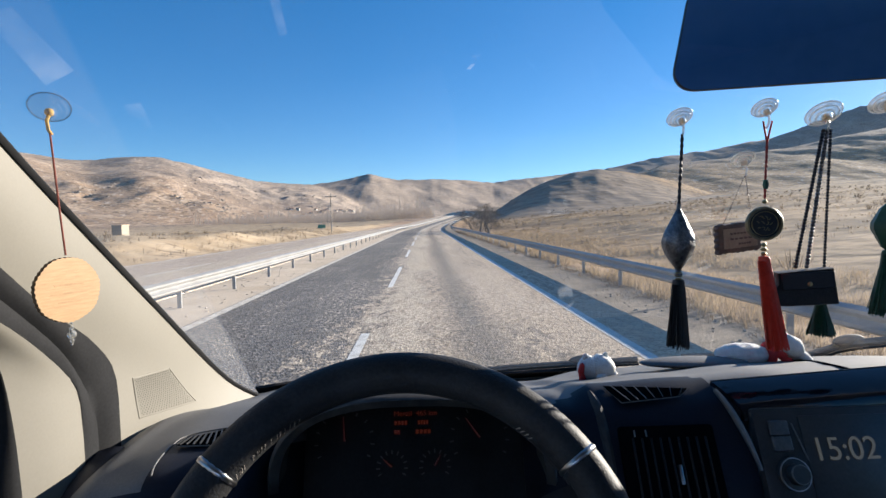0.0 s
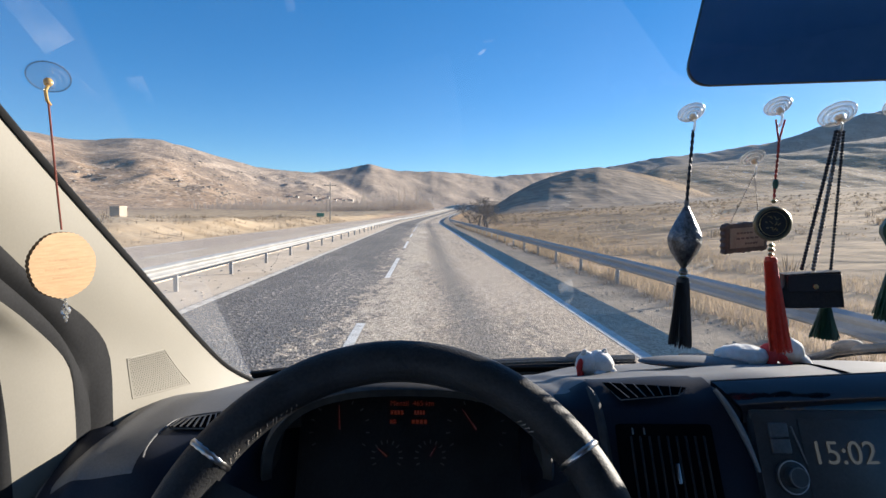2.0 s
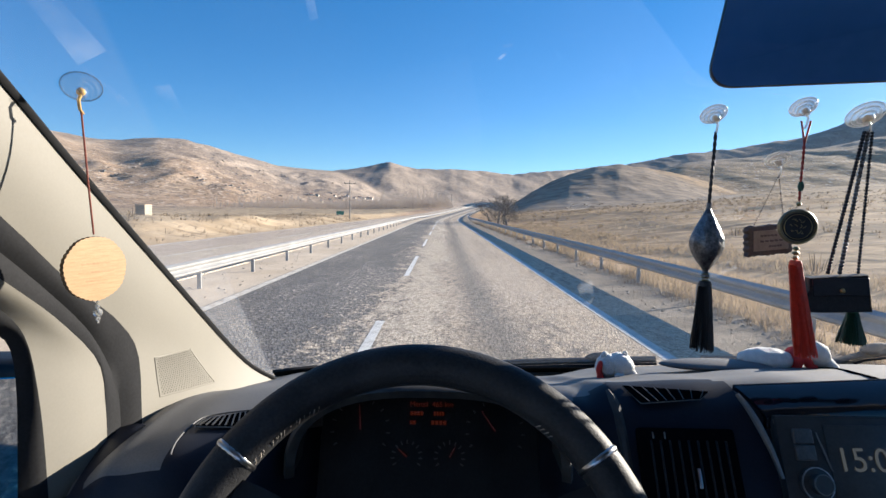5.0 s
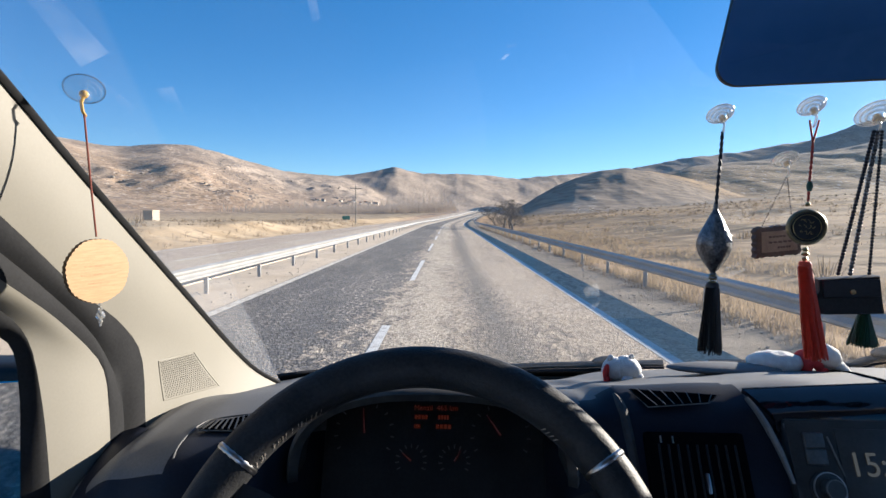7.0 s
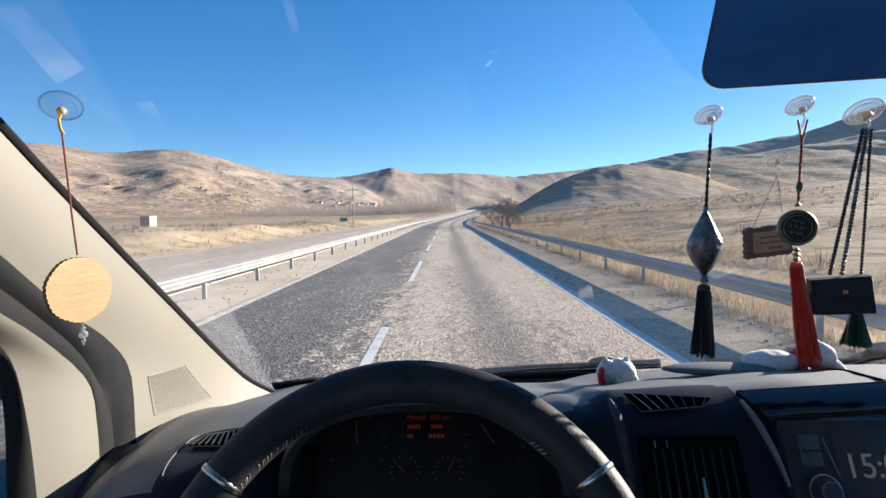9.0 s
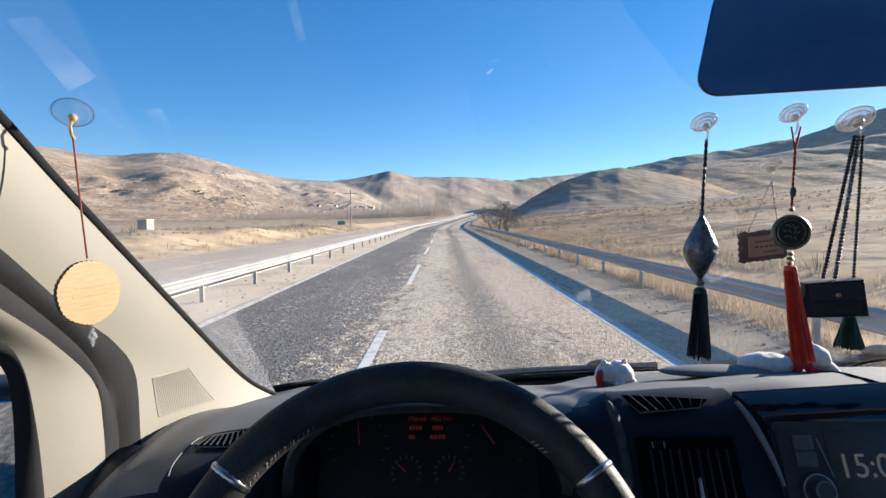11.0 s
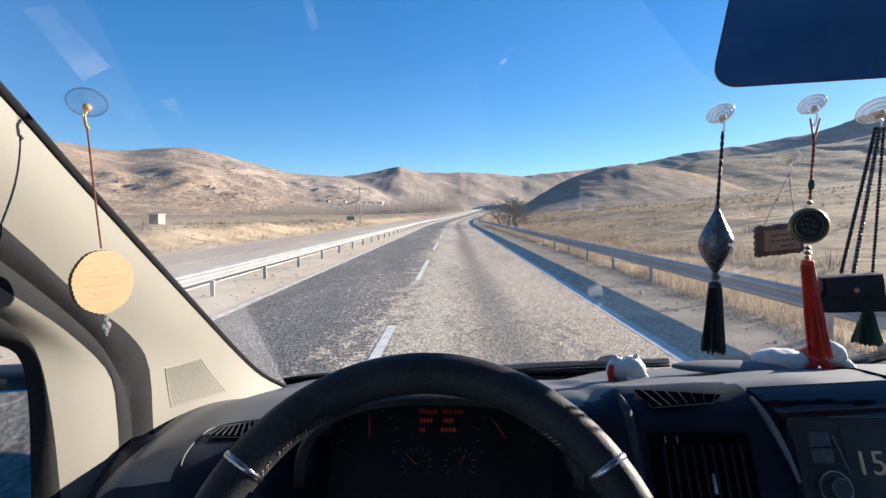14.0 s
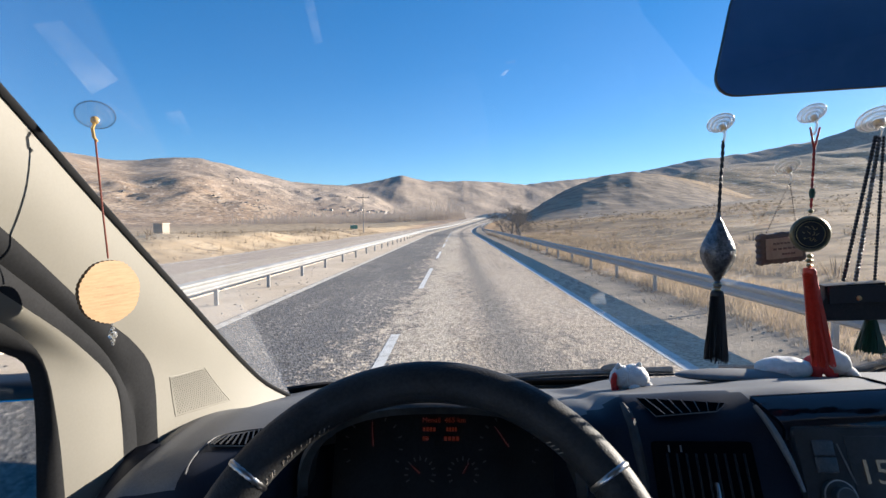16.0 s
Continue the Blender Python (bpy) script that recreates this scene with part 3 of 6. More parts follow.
# ridges: the way they climb (degrees to the left of ahead), how broken they are, how far ahead the foot and the crest lie, and the crest's rise per metre of distance at each side slope x / y
LEFT_HILL = [(-1.3, 0.165), (-0.755, 0.14), (-0.68, 0.126), (-0.616, 0.119), (-0.53, 0.126), (-0.48, 0.121), (-0.41, 0.105), (-0.306, 0.078), (-0.21, 0.07), (-0.15, 0.055), (-0.08, 0.022), (0, 0)]
FAR_RANGE = [(-0.6, 0.05), (-0.21, 0.071), (-0.166, 0.077), (-0.1, 0.087), (-0.05, 0.077), (0.05, 0.077), (0.128, 0.07), (0.2, 0.076), (0.29, 0.086), (0.35, 0.082), (0.45, 0.05), (0.55, 0)]
BACK_SLOPE = [(0.2, 0), (0.26, 0.045), (0.3, 0.075), (0.348, 0.092), (0.46, 0.11), (0.561, 0.122), (0.673, 0.146), (0.833, 0.2), (1.1, 0.25), (1.6, 0.28)]
MOUND = [(0.11, 0), (0.14, 0.020), (0.163, 0.036), (0.198, 0.056), (0.234, 0.071), (0.28, 0.082), (0.327, 0.086), (0.375, 0.079), (0.446, 0.064), (0.50, 0.048), (0.56, 0.026), (0.62, 0)]
RIGHT_HILL = [(0.31, 0), (0.34, 0.05), (0.378, 0.074), (0.45, 0.09), (0.561, 0.098), (0.7, 0.12), (0.833, 0.146), (1.1, 0.19), (1.6, 0.24)]
RIDGES = [
    (60, 0.05, 650, 1450, LEFT_HILL),
    (45, 0.045, 1250, 1900, FAR_RANGE),
    (20, 0.03, 1150, 1750, BACK_SLOPE),
    (18, 0.04, 205, 360, MOUND),
    (14, 0.03, 400, 1050, RIGHT_HILL),
]


def height(x, y):
    x, y = np.asarray(x, float), np.asarray(y, float)
    side = x - bend(y)
    far = smooth((np.abs(side) - 6) / 14)
    z = grade(y) * (1 - 0.5 * far)
    # beyond the far carriageway: low sandy banks, then the valley floor
    left = np.clip(-side - 15.5, 0, None)
    z = z + 0.95 * smooth(left / 5) * (1 - smooth((left - 7) / 25)) * (0.25 + 1.3 * fbm(x, y, 9, 11, 4)) - 2.4 * smooth((left - 10) / 90)
    # behind the van: a sandy cutting above the far carriageway, and a dark spoil bank by the junction
    cut = smooth((y + 320) / 30) * (1 - smooth((y + 235) / 60))
    z = z + cut * (1.7 * (left > 2.2) + 9.5 * smooth((left - 3) / 16) + 1.2 * smooth((left - 3) / 4) * (fbm(x, y, 6, 51, 4, True) - 0.5))
    z = z + 3.8 * np.exp(-((side - 19) / 6) ** 2 - ((y + 215) / 16) ** 2)
    # the verge, then a long rising field
    right = np.clip(side - 5.9, 0, None)
    z = z - 0.35 * smooth(right / 2.5) + 0.085 * np.clip(right - 6, 0, 260) + 2.6 * smooth(right / 30) * (fbm(x, y, 30, 21, 5) - 0.5)
    u = x / np.maximum(y, 60)
    hills = np.zeros_like(z)
    for i, (way, broken, foot, crest, line) in enumerate(RIDGES):
        us, vs = [a for a, _ in line], [b for _, b in line]
        wob = (fbm(x, y, crest * 0.16, 60 + i, 4) - 0.5) * 0.014
        ca, sa = math.cos(radians(way)), math.sin(radians(way))
        reach = crest / np.maximum(ca - np.clip(u, us[0], us[-1]) * sa, 0.15)
        top = np.interp(u + wob, us, vs) * np.minimum(reach, 3900)
        t = (y * ca - x * sa - foot + (fbm(x, y, crest * 0.12, 40 + i, 4) - 0.5) * crest * broken) / (crest - foot)
        up = np.where(t < 1, 0.55 * smooth(t) + 0.45 * np.clip(t, 0, 1), 1 - 0.4 * smooth((t - 1) / 1.2))
        gully = fbm(x * 1.0, y * 0.45, crest * 0.09, 80 + i, 5, True) - 0.55
        if i == 0:
            # spurs and ravines that run down the slope
            fall, across = -x * sa + y * ca, x * ca + y * sa
            gully = 1.25 * (fbm(across + 0.25 * fall, fall * 0.28, 105, 90, 5, True) - 0.55)
        crag = np.clip(fbm(x, y, 55, 150 + i, 5, True) - 0.52, 0, 1) * smooth((fbm(x, y, 260, 170 + i, 3) - 0.42) / 0.15) * np.clip(up * (1 - up) * 4, 0, 1)
        hills = np.maximum(hills, top * up + top * 0.15 * crag * (i == 0) + top * gully * (0.03 + 0.5 * broken) * np.clip(up * (1.25 - up) * 3, 0, 1) + top * up * 0.035 * (fbm(x, y, crest * 0.035, 120 + i, 5, True) - 0.55))
    z = np.maximum(z, 0) * 1.0 + np.minimum(z, 0) * (1 - smooth(hills / 20)) + np.maximum(hills - np.maximum(z, 0) * 0.6, 0)
    rough = 0.25 * (fbm(x, y, 4, 31, 3) - 0.5) * smooth((np.abs(side + 4.5) - 12) / 5) * (1 - smooth((np.hypot(x, y) - 50) / 60))
    # the road bed lies a little below the slabs
    bed = np.where((side > -15.2) & (side < 5.4), -0.14, 0.0)
    return z + rough + bed


def graded(fine, reach, step, growth):
    v, s = [0.0], step
    while v[-1] < reach:
        if v[-1] > fine:
            s *= growth
        v.append(v[-1] + s)
    return v


xs = graded(30, 3600, 0.75, 1.0145)
xs = np.array([-a for a in xs[:0:-1]] + xs)
ys = np.array([-a for a in graded(340, 480, 4.0, 1.15)[:0:-1]] + graded(60, 4300, 1.2, 1.0115))
gx, gy = np.meshgrid(xs, ys)
shifted = gx + bend(gy) * np.exp(-np.abs(gx) / 120)
gz = height(shifted, gy)
nx, ny = len(xs), len(ys)
idx = np.arange(nx * ny).reshape(ny, nx)
quads = np.stack([idx[:-1, :-1], idx[:-1, 1:], idx[1:, 1:], idx[1:, :-1]], -1).reshape(-1, 4)
me = bpy.data.meshes.new("ground")
me.from_pydata(np.stack([shifted, gy, gz], -1).reshape(-1, 3).tolist(), [], quads.tolist())
me.polygons.foreach_set("use_smooth", [True] * len(me.polygons))
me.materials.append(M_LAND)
ground = tagged(new("ground", me), "dry tan steppe valley with hills and sandy banks", "ground", kind="structure")


def ribbon(bm, x0, x1, y0, y1, lift, step=2.0, thick=0.0, cols=1):
    """A strip that follows the road between two offsets; its flat coordinates are metres across and along."""
    uvl = bm.loops.layers.uv.verify()
    n = max(1, int((y1 - y0) / step))
    rows = []
    for i in range(n + 1):
        y = y0 + (y1 - y0) * i / n
        b, g = float(bend(y)), float(grade(y))
        row = [(x0 + (x1 - x0) * j / cols, y) for j in range(cols + 1)]
        vs = [bm.verts.new((a + b, y, g + lift)) for a, _ in row]
        if thick:
            vs = [bm.verts.new((x0 - 0.03 + b, y, g + lift - thick))] + vs + [bm.verts.new((x1 + 0.03 + b, y, g + lift - thick))]
            row = [(x0, y)] + row + [(x1, y)]
        rows.append((vs, row))
    for (va, ra), (vb, rb) in zip(rows, rows[1:]):
        for j in range(len(va) - 1):
            f = bm.faces.new((va[j], va[j + 1], vb[j + 1], vb[j]))
            for loop, c in zip(f.loops, (ra[j], ra[j + 1], rb[j + 1], rb[j])):
                loop[uvl].uv = c


def strip(name, x0, x1, y0, y1, lift, material, parent=None, label="", category="", step=2.0, thick=0.0, cols=1):
    bm = bmesh.new()
    ribbon(bm, x0, x1, y0, y1, lift, step, thick, cols)
    if parent:
        return part(name, bm, material, parent, label)
    return thing(name, bm, material, label, category, kind="structure")


EDGE_L, MID, EDGE_R = -4.52, -1.07, 3.08
road = strip("road", EDGE_L - 0.15, EDGE_R + 1.0, -330, 560, 0.0, M_ASPHALT, label="worn two-lane chip-seal asphalt carriageway", category="road", thick=0.13, cols=8)
far_road = strip("road", -14.6, -7.0, -330, 560, 0.0, M_PALE_ROAD, label="pale grey opposite carriageway beyond the steel barrier", category="road", thick=0.13, cols=6)
strip("median", -6.96, EDGE_L - 0.19, -330, 560, -0.02, M_SAND, label="pale sandy gravel strip between carriageways", category="verge", thick=0.1, cols=3)
strip("verge", EDGE_R + 1.04, 5.9, -330, 420, -0.02, M_GRAVEL, label="sandy gravel shoulder beside the road", category="verge", thick=0.1, cols=3)
strip("edge_line", EDGE_L - 0.12, EDGE_L + 0.09, -330, 560, 0.005, M_PAINT_WORN, road)
strip("edge_line", EDGE_R - 0.10, EDGE_R + 0.12, -330, 560, 0.005, M_PAINT, road)
for i in range(60):
    y = 2.2 + 13.5 * (i - 24)
    strip("lane_dash", MID - 0.075, MID + 0.075, y, y + 7.0, 0.005, M_PAINT, road, step=1.6)
    strip("lane_dash", -10.9, -10.76, y + 5, y + 11.4, 0.005, M_PAINT_WORN, far_road, step=1.6)
strip("edge_line", -14.35, -14.2, -330, 560, 0.005, M_PAINT_WORN, far_road)
strip("edge_line", -7.35, -7.2, -330, 560, 0.005, M_PAINT_WORN, far_road)


def guard_rail(x, y0, y1, top, face, label):
    """A W-beam on posts with spacers; face is the side (1 or -1) that the beam looks to."""
    rail = thing("guard_rail", label=label, category="guard rail", group="roadside barriers", at=(x, y0, 0))
    # cross-section of the beam: two waves, 0.31 m high
    wave = [(0.0, 0.0), (0.035, -0.02), (0.08, -0.045), (0.08, -0.085), (0.02, -0.125), (0.005, -0.155), (0.02, -0.185), (0.08, -0.225), (0.08, -0.265), (0.035, -0.29), (0.0, -0.31)]
    bm = bmesh.new()
    n = int((y1 - y0) / 2)
    rows = []
    for i in range(n + 1):
        y = y0 + (y1 - y0) * i / n
        b, g = float(bend(y)), float(grade(y))
        rows.append([(b + face * a, y - y0, g + top + 1.02 * h) for a, h in wave])
    loft(bm, rows)
    solid(part("beam", bm, M_STEEL, rail), 0.006)
    pm = bmesh.new()
    box(pm, (0, 0, (top - 0.03) / 2 - 0.25), (0.10, 0.055, top + 0.47), bevel=0.006, seg=1)
    post = finish("post", pm, M_STEEL)
    sm = bmesh.new()
    box(sm, (face * 0.065, 0, top - 0.155), (0.05, 0.05, 0.2))
    spacer = finish("spacer", sm, M_STEEL)
    y = y0 + 1.0
    while y < y1:
        p = part("post", post, None, rail)
        p.location = (float(bend(y)) - face * 0.09, y - y0, float(grade(y)))
        s = part("spacer", spacer, None, p)
        s.location = (0, 0, 0)
        y += 3.6
    return rail


guard_rail(-5.75, -272.7, 360, 0.71, 1, "galvanised steel guard rail on the sandy median")
guard_rail(5.55, -155.0, 300, 0.76, -1, "galvanised steel guard rail along the grassy verge")


def stems(verts, faces, base, height_m, count, spread, width, rng):
    """A tussock of thin bent blades."""
    for _ in range(count):
        a, r = rng.uniform(0, 6.283), rng.uniform(0, spread * 0.4)
        lean, h = rng.uniform(0.1, 0.6) * height_m, height_m * rng.uniform(0.5, 1.1)
        p = Vector((base[0] + r * math.cos(a), base[1] + r * math.sin(a), base[2]))
        q = p + Vector((lean * math.cos(a), lean * math.sin(a), h))
        m = (p + q) / 2 + Vector((0, 0, h * 0.12))
        w = Vector((-math.sin(a), math.cos(a), 0)) * width
        k = len(verts)
        verts.extend((p - w, p + w, m + w * 0.7, m - w * 0.7, q))
        faces.extend(((k, k + 1, k + 2, k + 3), (k + 3, k + 2, k + 4)))


def heap(name, verts, faces, material, label, category):
    me = bpy.data.meshes.new(name)
    me.from_pydata(verts, [], faces)
    me.materials.append(material)
    return tagged(new(name, me), label, category, kind="stuff")


rng = random.Random(5)
spots = [(5.7 + 10 * rng.random() ** 1.4, 2 + 85 * rng.random() ** 1.5, 8) for _ in range(11000)]
spots += [(-15.3 - 14 * rng.random(), 8 + 100 * rng.random(), 5) for _ in range(2200)]
sx, sy = np.array([a[0] for a in spots]), np.array([a[1] for a in spots])
bare, sz = value_noise(sx / 1.7, sy / 2.3, 9), height(sx, sy)
verts, faces = [], []
for (x, y, blades), gap, z in zip(spots, bare, sz):
    if gap > 0.33:
        stems(verts, faces, (x, y, float(z) - 0.03), rng.uniform(0.10, 0.42) * (1 + 0.5 * float(gap)), blades, 0.35, 0.004 + 0.00014 * y, rng)

for _ in range(15000):
    y = 9 + 170 * rng.random() ** 1.2
    spots.append((9 + 95 * rng.random() ** 1.25 + float(bend(y)), y, 6))
far = np.array(spots[13200:])
bare, sz = value_noise(far[:, 0] / 16, far[:, 1] / 4.5, 19), height(far[:, 0], far[:, 1])
for (x, y, blades), gap, z in zip(far, bare, sz):
    if gap > 0.38:
        stems(verts, faces, (x, y, float(z) - 0.03), rng.uniform(0.08, 0.30) * (0.6 + 0.8 * float(gap)), 6, 0.5, 0.006 + 0.00022 * y, rng)
heap("dry_grass", verts, faces, M_DRY, "tall dry yellow grass tussocks along the verge", "grass")


def bare_tree(name, seed, tall, label, at):
    """A leafless tree: a short leaning trunk, crooked limbs and many fine twigs."""
    r = random.Random(seed)
    root = thing(name, label=label, category="tree", group="bare roadside trees", at=at)
    trunk, crown = bmesh.new(), bmesh.new()

    def grow(bm, p, d, length, rad, level):
        pts, radii = [p], [rad]
        n = 5 if level < 2 else 3
        for i in range(n):
            d = (d + Vector((r.uniform(-1, 1), r.uniform(-1, 1), r.uniform(-0.6, 0.8))) * 0.24).normalized()
            p = p + d * length / n
            pts.append(p)
            radii.append(rad * (1 - 0.5 * (i + 1) / n))
        tube(bm, pts, radii, 7 if level == 0 else 4 if level < 3 else 3)
        if level == 5:
            return
        kids = (5, 4, 4, 4, 3)[level]
        for j in range(kids):
            s = pts[-1] if j == 0 else pts[r.randint(max(1, n // 2), n)]
            out = Vector((r.uniform(-1, 1), r.uniform(-1, 1), r.uniform(-0.35, 0.7)))
            nd = (d * 0.55 + out * 0.95).normalized()
            grow(crown, s, nd, length * r.uniform(0.55, 0.85), max(0.013, radii[-1] * r.uniform(0.55, 0.85)), level + 1)

    grow(trunk, Vector((0, 0, -0.2)), Vector((r.uniform(-0.3, 0.3), r.uniform(-0.2, 0.2), 1)).normalized(), tall * 0.17, tall * 0.019, 0)
    part("trunk", trunk, M_TWIG, root)
    part("crown", crown, M_TWIG, root)
    return root


TREES = [(9.6, 80, 13.5, 1), (9.2, 89, 14.0, 2), (8.8, 98, 13.0, 3), (12.0, 104, 12.0, 4)]
for x, y, tall, seed in TREES:
    bare_tree("bare_tree", seed, tall, "leafless spreading tree in dry grass by the barrier", (x, y, float(height(x, y))))

# a hazy belt of bare poplars and willows on the valley floor
rng = random.Random(8)
verts, faces = [], []
for _ in range(3000):
    y = rng.uniform(380, 680)
    edge = rng.triangular(-0.02, 0.44, 0.03)
    x = min(-y * edge, float(bend(y)) - 24)
    z = float(height(x, y))
    tall = rng.uniform(5, 16) * (1.3 if rng.random() < 0.12 else 0.75) * (1 - 1.1 * max(edge, 0))
    for _ in range(18):
        a, r0 = rng.uniform(0, 6.283), rng.uniform(0, 0.16) * tall
        h0, h1 = tall * rng.uniform(0, 0.45), tall * rng.uniform(0.5, 1)
        p = Vector((x + r0 * math.cos(a) * 0.3, y + r0 * math.sin(a) * 0.3, z + h0))
        q = Vector((x + r0 * math.cos(a), y + r0 * math.sin(a), z + h1))
        w = Vector((0.10, 0.03, 0))
        k = len(verts)
        verts.extend((p - w, p + w, q))
        faces.append((k, k + 1, k + 2))
heap("bare_poplars", verts, faces, M_POPLAR, "belt of bare grey poplars and willows on the valley floor", "trees")


def house(size, roof):
    h = thing("house", label="small pale village house with a tiled roof", category="house", group="village houses")
    w, d, t = size
    bm = bmesh.new()
    box(bm, (0, 0, t / 2 - 1), (w, d, t + 2))
    wall = part("wall", bm, M_HOUSE, h)
    bm = bmesh.new()
    v = [bm.verts.new(c) for c in ((-w * .55, -d * .56, t), (w * .55, -d * .56, t), (w * .55, d * .56, t), (-w * .55, d * .56, t), (-w * .5, 0, t + roof), (w * .5, 0, t + roof))]
    for f in ((0, 1, 5, 4), (1, 2, 5), (2, 3, 4, 5), (3, 0, 4), (3, 2, 1, 0)):
        bm.faces.new([v[i] for i in f])
    part("roof", bm, M_ROOF, h)
    for sx in (-0.25, 0.25):
        bm = bmesh.new()
        box(bm, (w * sx, -d / 2, t * 0.55), (w * 0.16, 0.12, t * 0.32))
        part("window", bm, M_BLACK, wall)
    return h


rng = random.Random(3)
first = house((7, 6, 3.0), 1.6)
spots = []
for _ in range(40):
    u = rng.uniform(-0.25, -0.09)
    y = rng.uniform(730, 860) / (0.5 - 0.87 * u)
    spots.append((y * u, y))
for i, (x, y) in enumerate(spots):
    m = Matrix.Translation((x, y, float(height(x, y)))) @ Matrix.Rotation(rng.uniform(-0.6, 0.6), 4, "Z")
    if i == 0:
        first.matrix_basis = m
    else:
        copy_thing(first, m)

# low thorny scrub scattered over the rising field and the banks
rng = random.Random(12)
verts, faces = [], []
spots = [(14 + 150 * rng.random() ** 1.3, 12 + 260 * rng.random()) for _ in range(1500)] + [(-19 - 60 * rng.random(), 25 + 150 * rng.random()) for _ in range(90)]
sx, sy = np.array([a[0] for a in spots]), np.array([a[1] for a in spots])
sx = sx + bend(sy)
clump, sz = value_noise(sx / 14, sy / 9, 15), height(sx, sy)
for x, y, g, z in zip(sx, sy, clump, sz):
    if g < 0.42:
        continue
    stems(verts, faces, (x, y, z - 0.05), rng.uniform(0.25, 0.9), 16, 1.3, 0.02 + 0.00022 * y, rng)
for _ in range(420):
    y = 4 + 90 * rng.random() ** 1.5
    x = 5.5 + rng.gauss(0, 0.16)
    stems(verts, faces, (x + float(bend(y)), y, float(grade(y)) - 0.03), rng.uniform(0.05, 0.22), 9, 0.5, 0.004 + 0.00015 * y, rng)
heap("scrub", verts, faces, M_SCRUB, "low brown thorny scrub scattered over the field", "scrub")

# loose stones along the shoulders, and limestone outcrops on the hillside
def lumps(name, places, material, label, category, seed):
    rg = random.Random(seed)
    base = bmesh.new()
    bmesh.ops.create_icosphere(base, subdivisions=1, radius=1.0)
    vs, fs = [v.co.copy() for v in base.verts], [[v.index for v in f.verts] for f in base.faces]
    base.free()
    verts, faces = [], []
    for x, y, z, r in places:
        k = len(verts)
        turn = Euler((rg.uniform(0, 6), rg.uniform(0, 6), rg.uniform(0, 6))).to_matrix()
        sc = Vector((rg.uniform(0.7, 1.4), rg.uniform(0.7, 1.3), rg.uniform(0.5, 0.9))) * r
        for v in vs:
            w = turn @ (v * rg.uniform(0.7, 1.2))
            verts.append((x + w.x * sc.x, y + w.y * sc.y, z + w.z * sc.z))
        faces.extend([[k + i for i in f] for f in fs])
    return heap(name, verts, faces, material, label, category)


rng = random.Random(17)
places = []
for _ in range(700):
    y, side = 3 + 60 * rng.random() ** 1.6, rng.random()
    x = rng.uniform(4.3, 5.9) if side < 0.6 else rng.uniform(-6.8, -4.95)
    places.append((x, y, -0.015, rng.uniform(0.012, 0.035) * (2.0 if rng.random() < 0.04 else 1)))
lumps("stones", places, M_STONE, "loose pale stones along the shoulders", "stones", 18)
places = []
for band in range(16):
    u0, s0 = rng.uniform(-0.62, -0.16), rng.uniform(760, 1150)
    for _ in range(16):
        u, s = u0 + rng.gauss(0, 0.022), s0 + rng.gauss(0, 22)
        s -= (u - u0) * 900
        y = s / (0.5 - 0.87 * u)
        x = u * y
        places.append((x, y, float(height(x, y)) - 1.0, rng.uniform(1.4, 4.6)))
lumps("rock_outcrop", places, M_ROCK, "weathered grey limestone outcrops on the hillside", "rocks", 19)

# a flat-roofed hut on the far side of the banks
hut = thing("hut", label="small flat-roofed whitewashed hut below the hills", category="hut", at=(-73, 130, -0.75))
bm = bmesh.new()
box(bm, (0, 0, 0.9), (2.3, 3.2, 4.0))
part("wall", bm, M_HUT, hut)
bm = bmesh.new()
box(bm, (0, 0, 2.98), (2.5, 3.4, 0.16))
part("roof", bm, M_SAND, hut)


def power_pole(x, y, tall):
    p = thing("power_pole", label="slim weathered power pole with a cross-arm", category="pole", group="power poles", at=(x, y, float(height(x, y)) - 0.3))
    bm = bmesh.new()
    tube(bm, [(0, 0, 0), (0, 0, tall)], [0.12, 0.08], 8)
    part("shaft", bm, M_POST, p)
    bm = bmesh.new()
    box(bm, (0, 0, tall - 0.5), (2.2, 0.1, 0.12))
    part("cross_arm", bm, M_POST, p)
    for sx in (-1.0, 0, 1.0):
        bm = bmesh.new()
        lathe(bm, [(0.05, 0), (0.07, 0.05), (0.04, 0.12), (0.06, 0.18), (0.03, 0.25)], Matrix.Translation((sx, 0, tall - 0.44 if sx else tall)), 8)
        part("insulator", bm, M_STEEL, p)
    return p


for x, y, tall in ((-17.5, 100, 7.4), (-17, 300, 10), (-60, 330, 10), (6, 390, 10), (-26, -225, 9), (13, -198, 9)):
    power_pole(x, y, tall)


# ---- the van: cab seen from the driver's place ----
EYE = 1.95


def c(x, y, z):
    """A place in the cab: z counts from the driver's eye."""
    return Vector((x, y, EYE + z))


def screen_y(x, z):
    """How far ahead the raked, bowed windscreen stands."""
    return 0.84 - 1.35 * (z - 0.14) - 0.31 * (x - 0.45) ** 2


van = thing("van", label="delivery van cab with cream pillars and dark dashboard", category="van")


def rail(pts, count=26):
    return [c(*p) for p in spline(pts, count)]


# windscreen
bm = bmesh.new()
rows = []
for i in range(15):
    z = 0.36 - 0.89 * i / 14
    rows.append([c(x, screen_y(x, z), z) for x in (-0.50 + 1.92 * j / 28 for j in range(29))])
loft(bm, rows)
glass = part("windscreen", bm, M_GLASS, van, "clear raked windscreen")
glass.visible_shadow = False

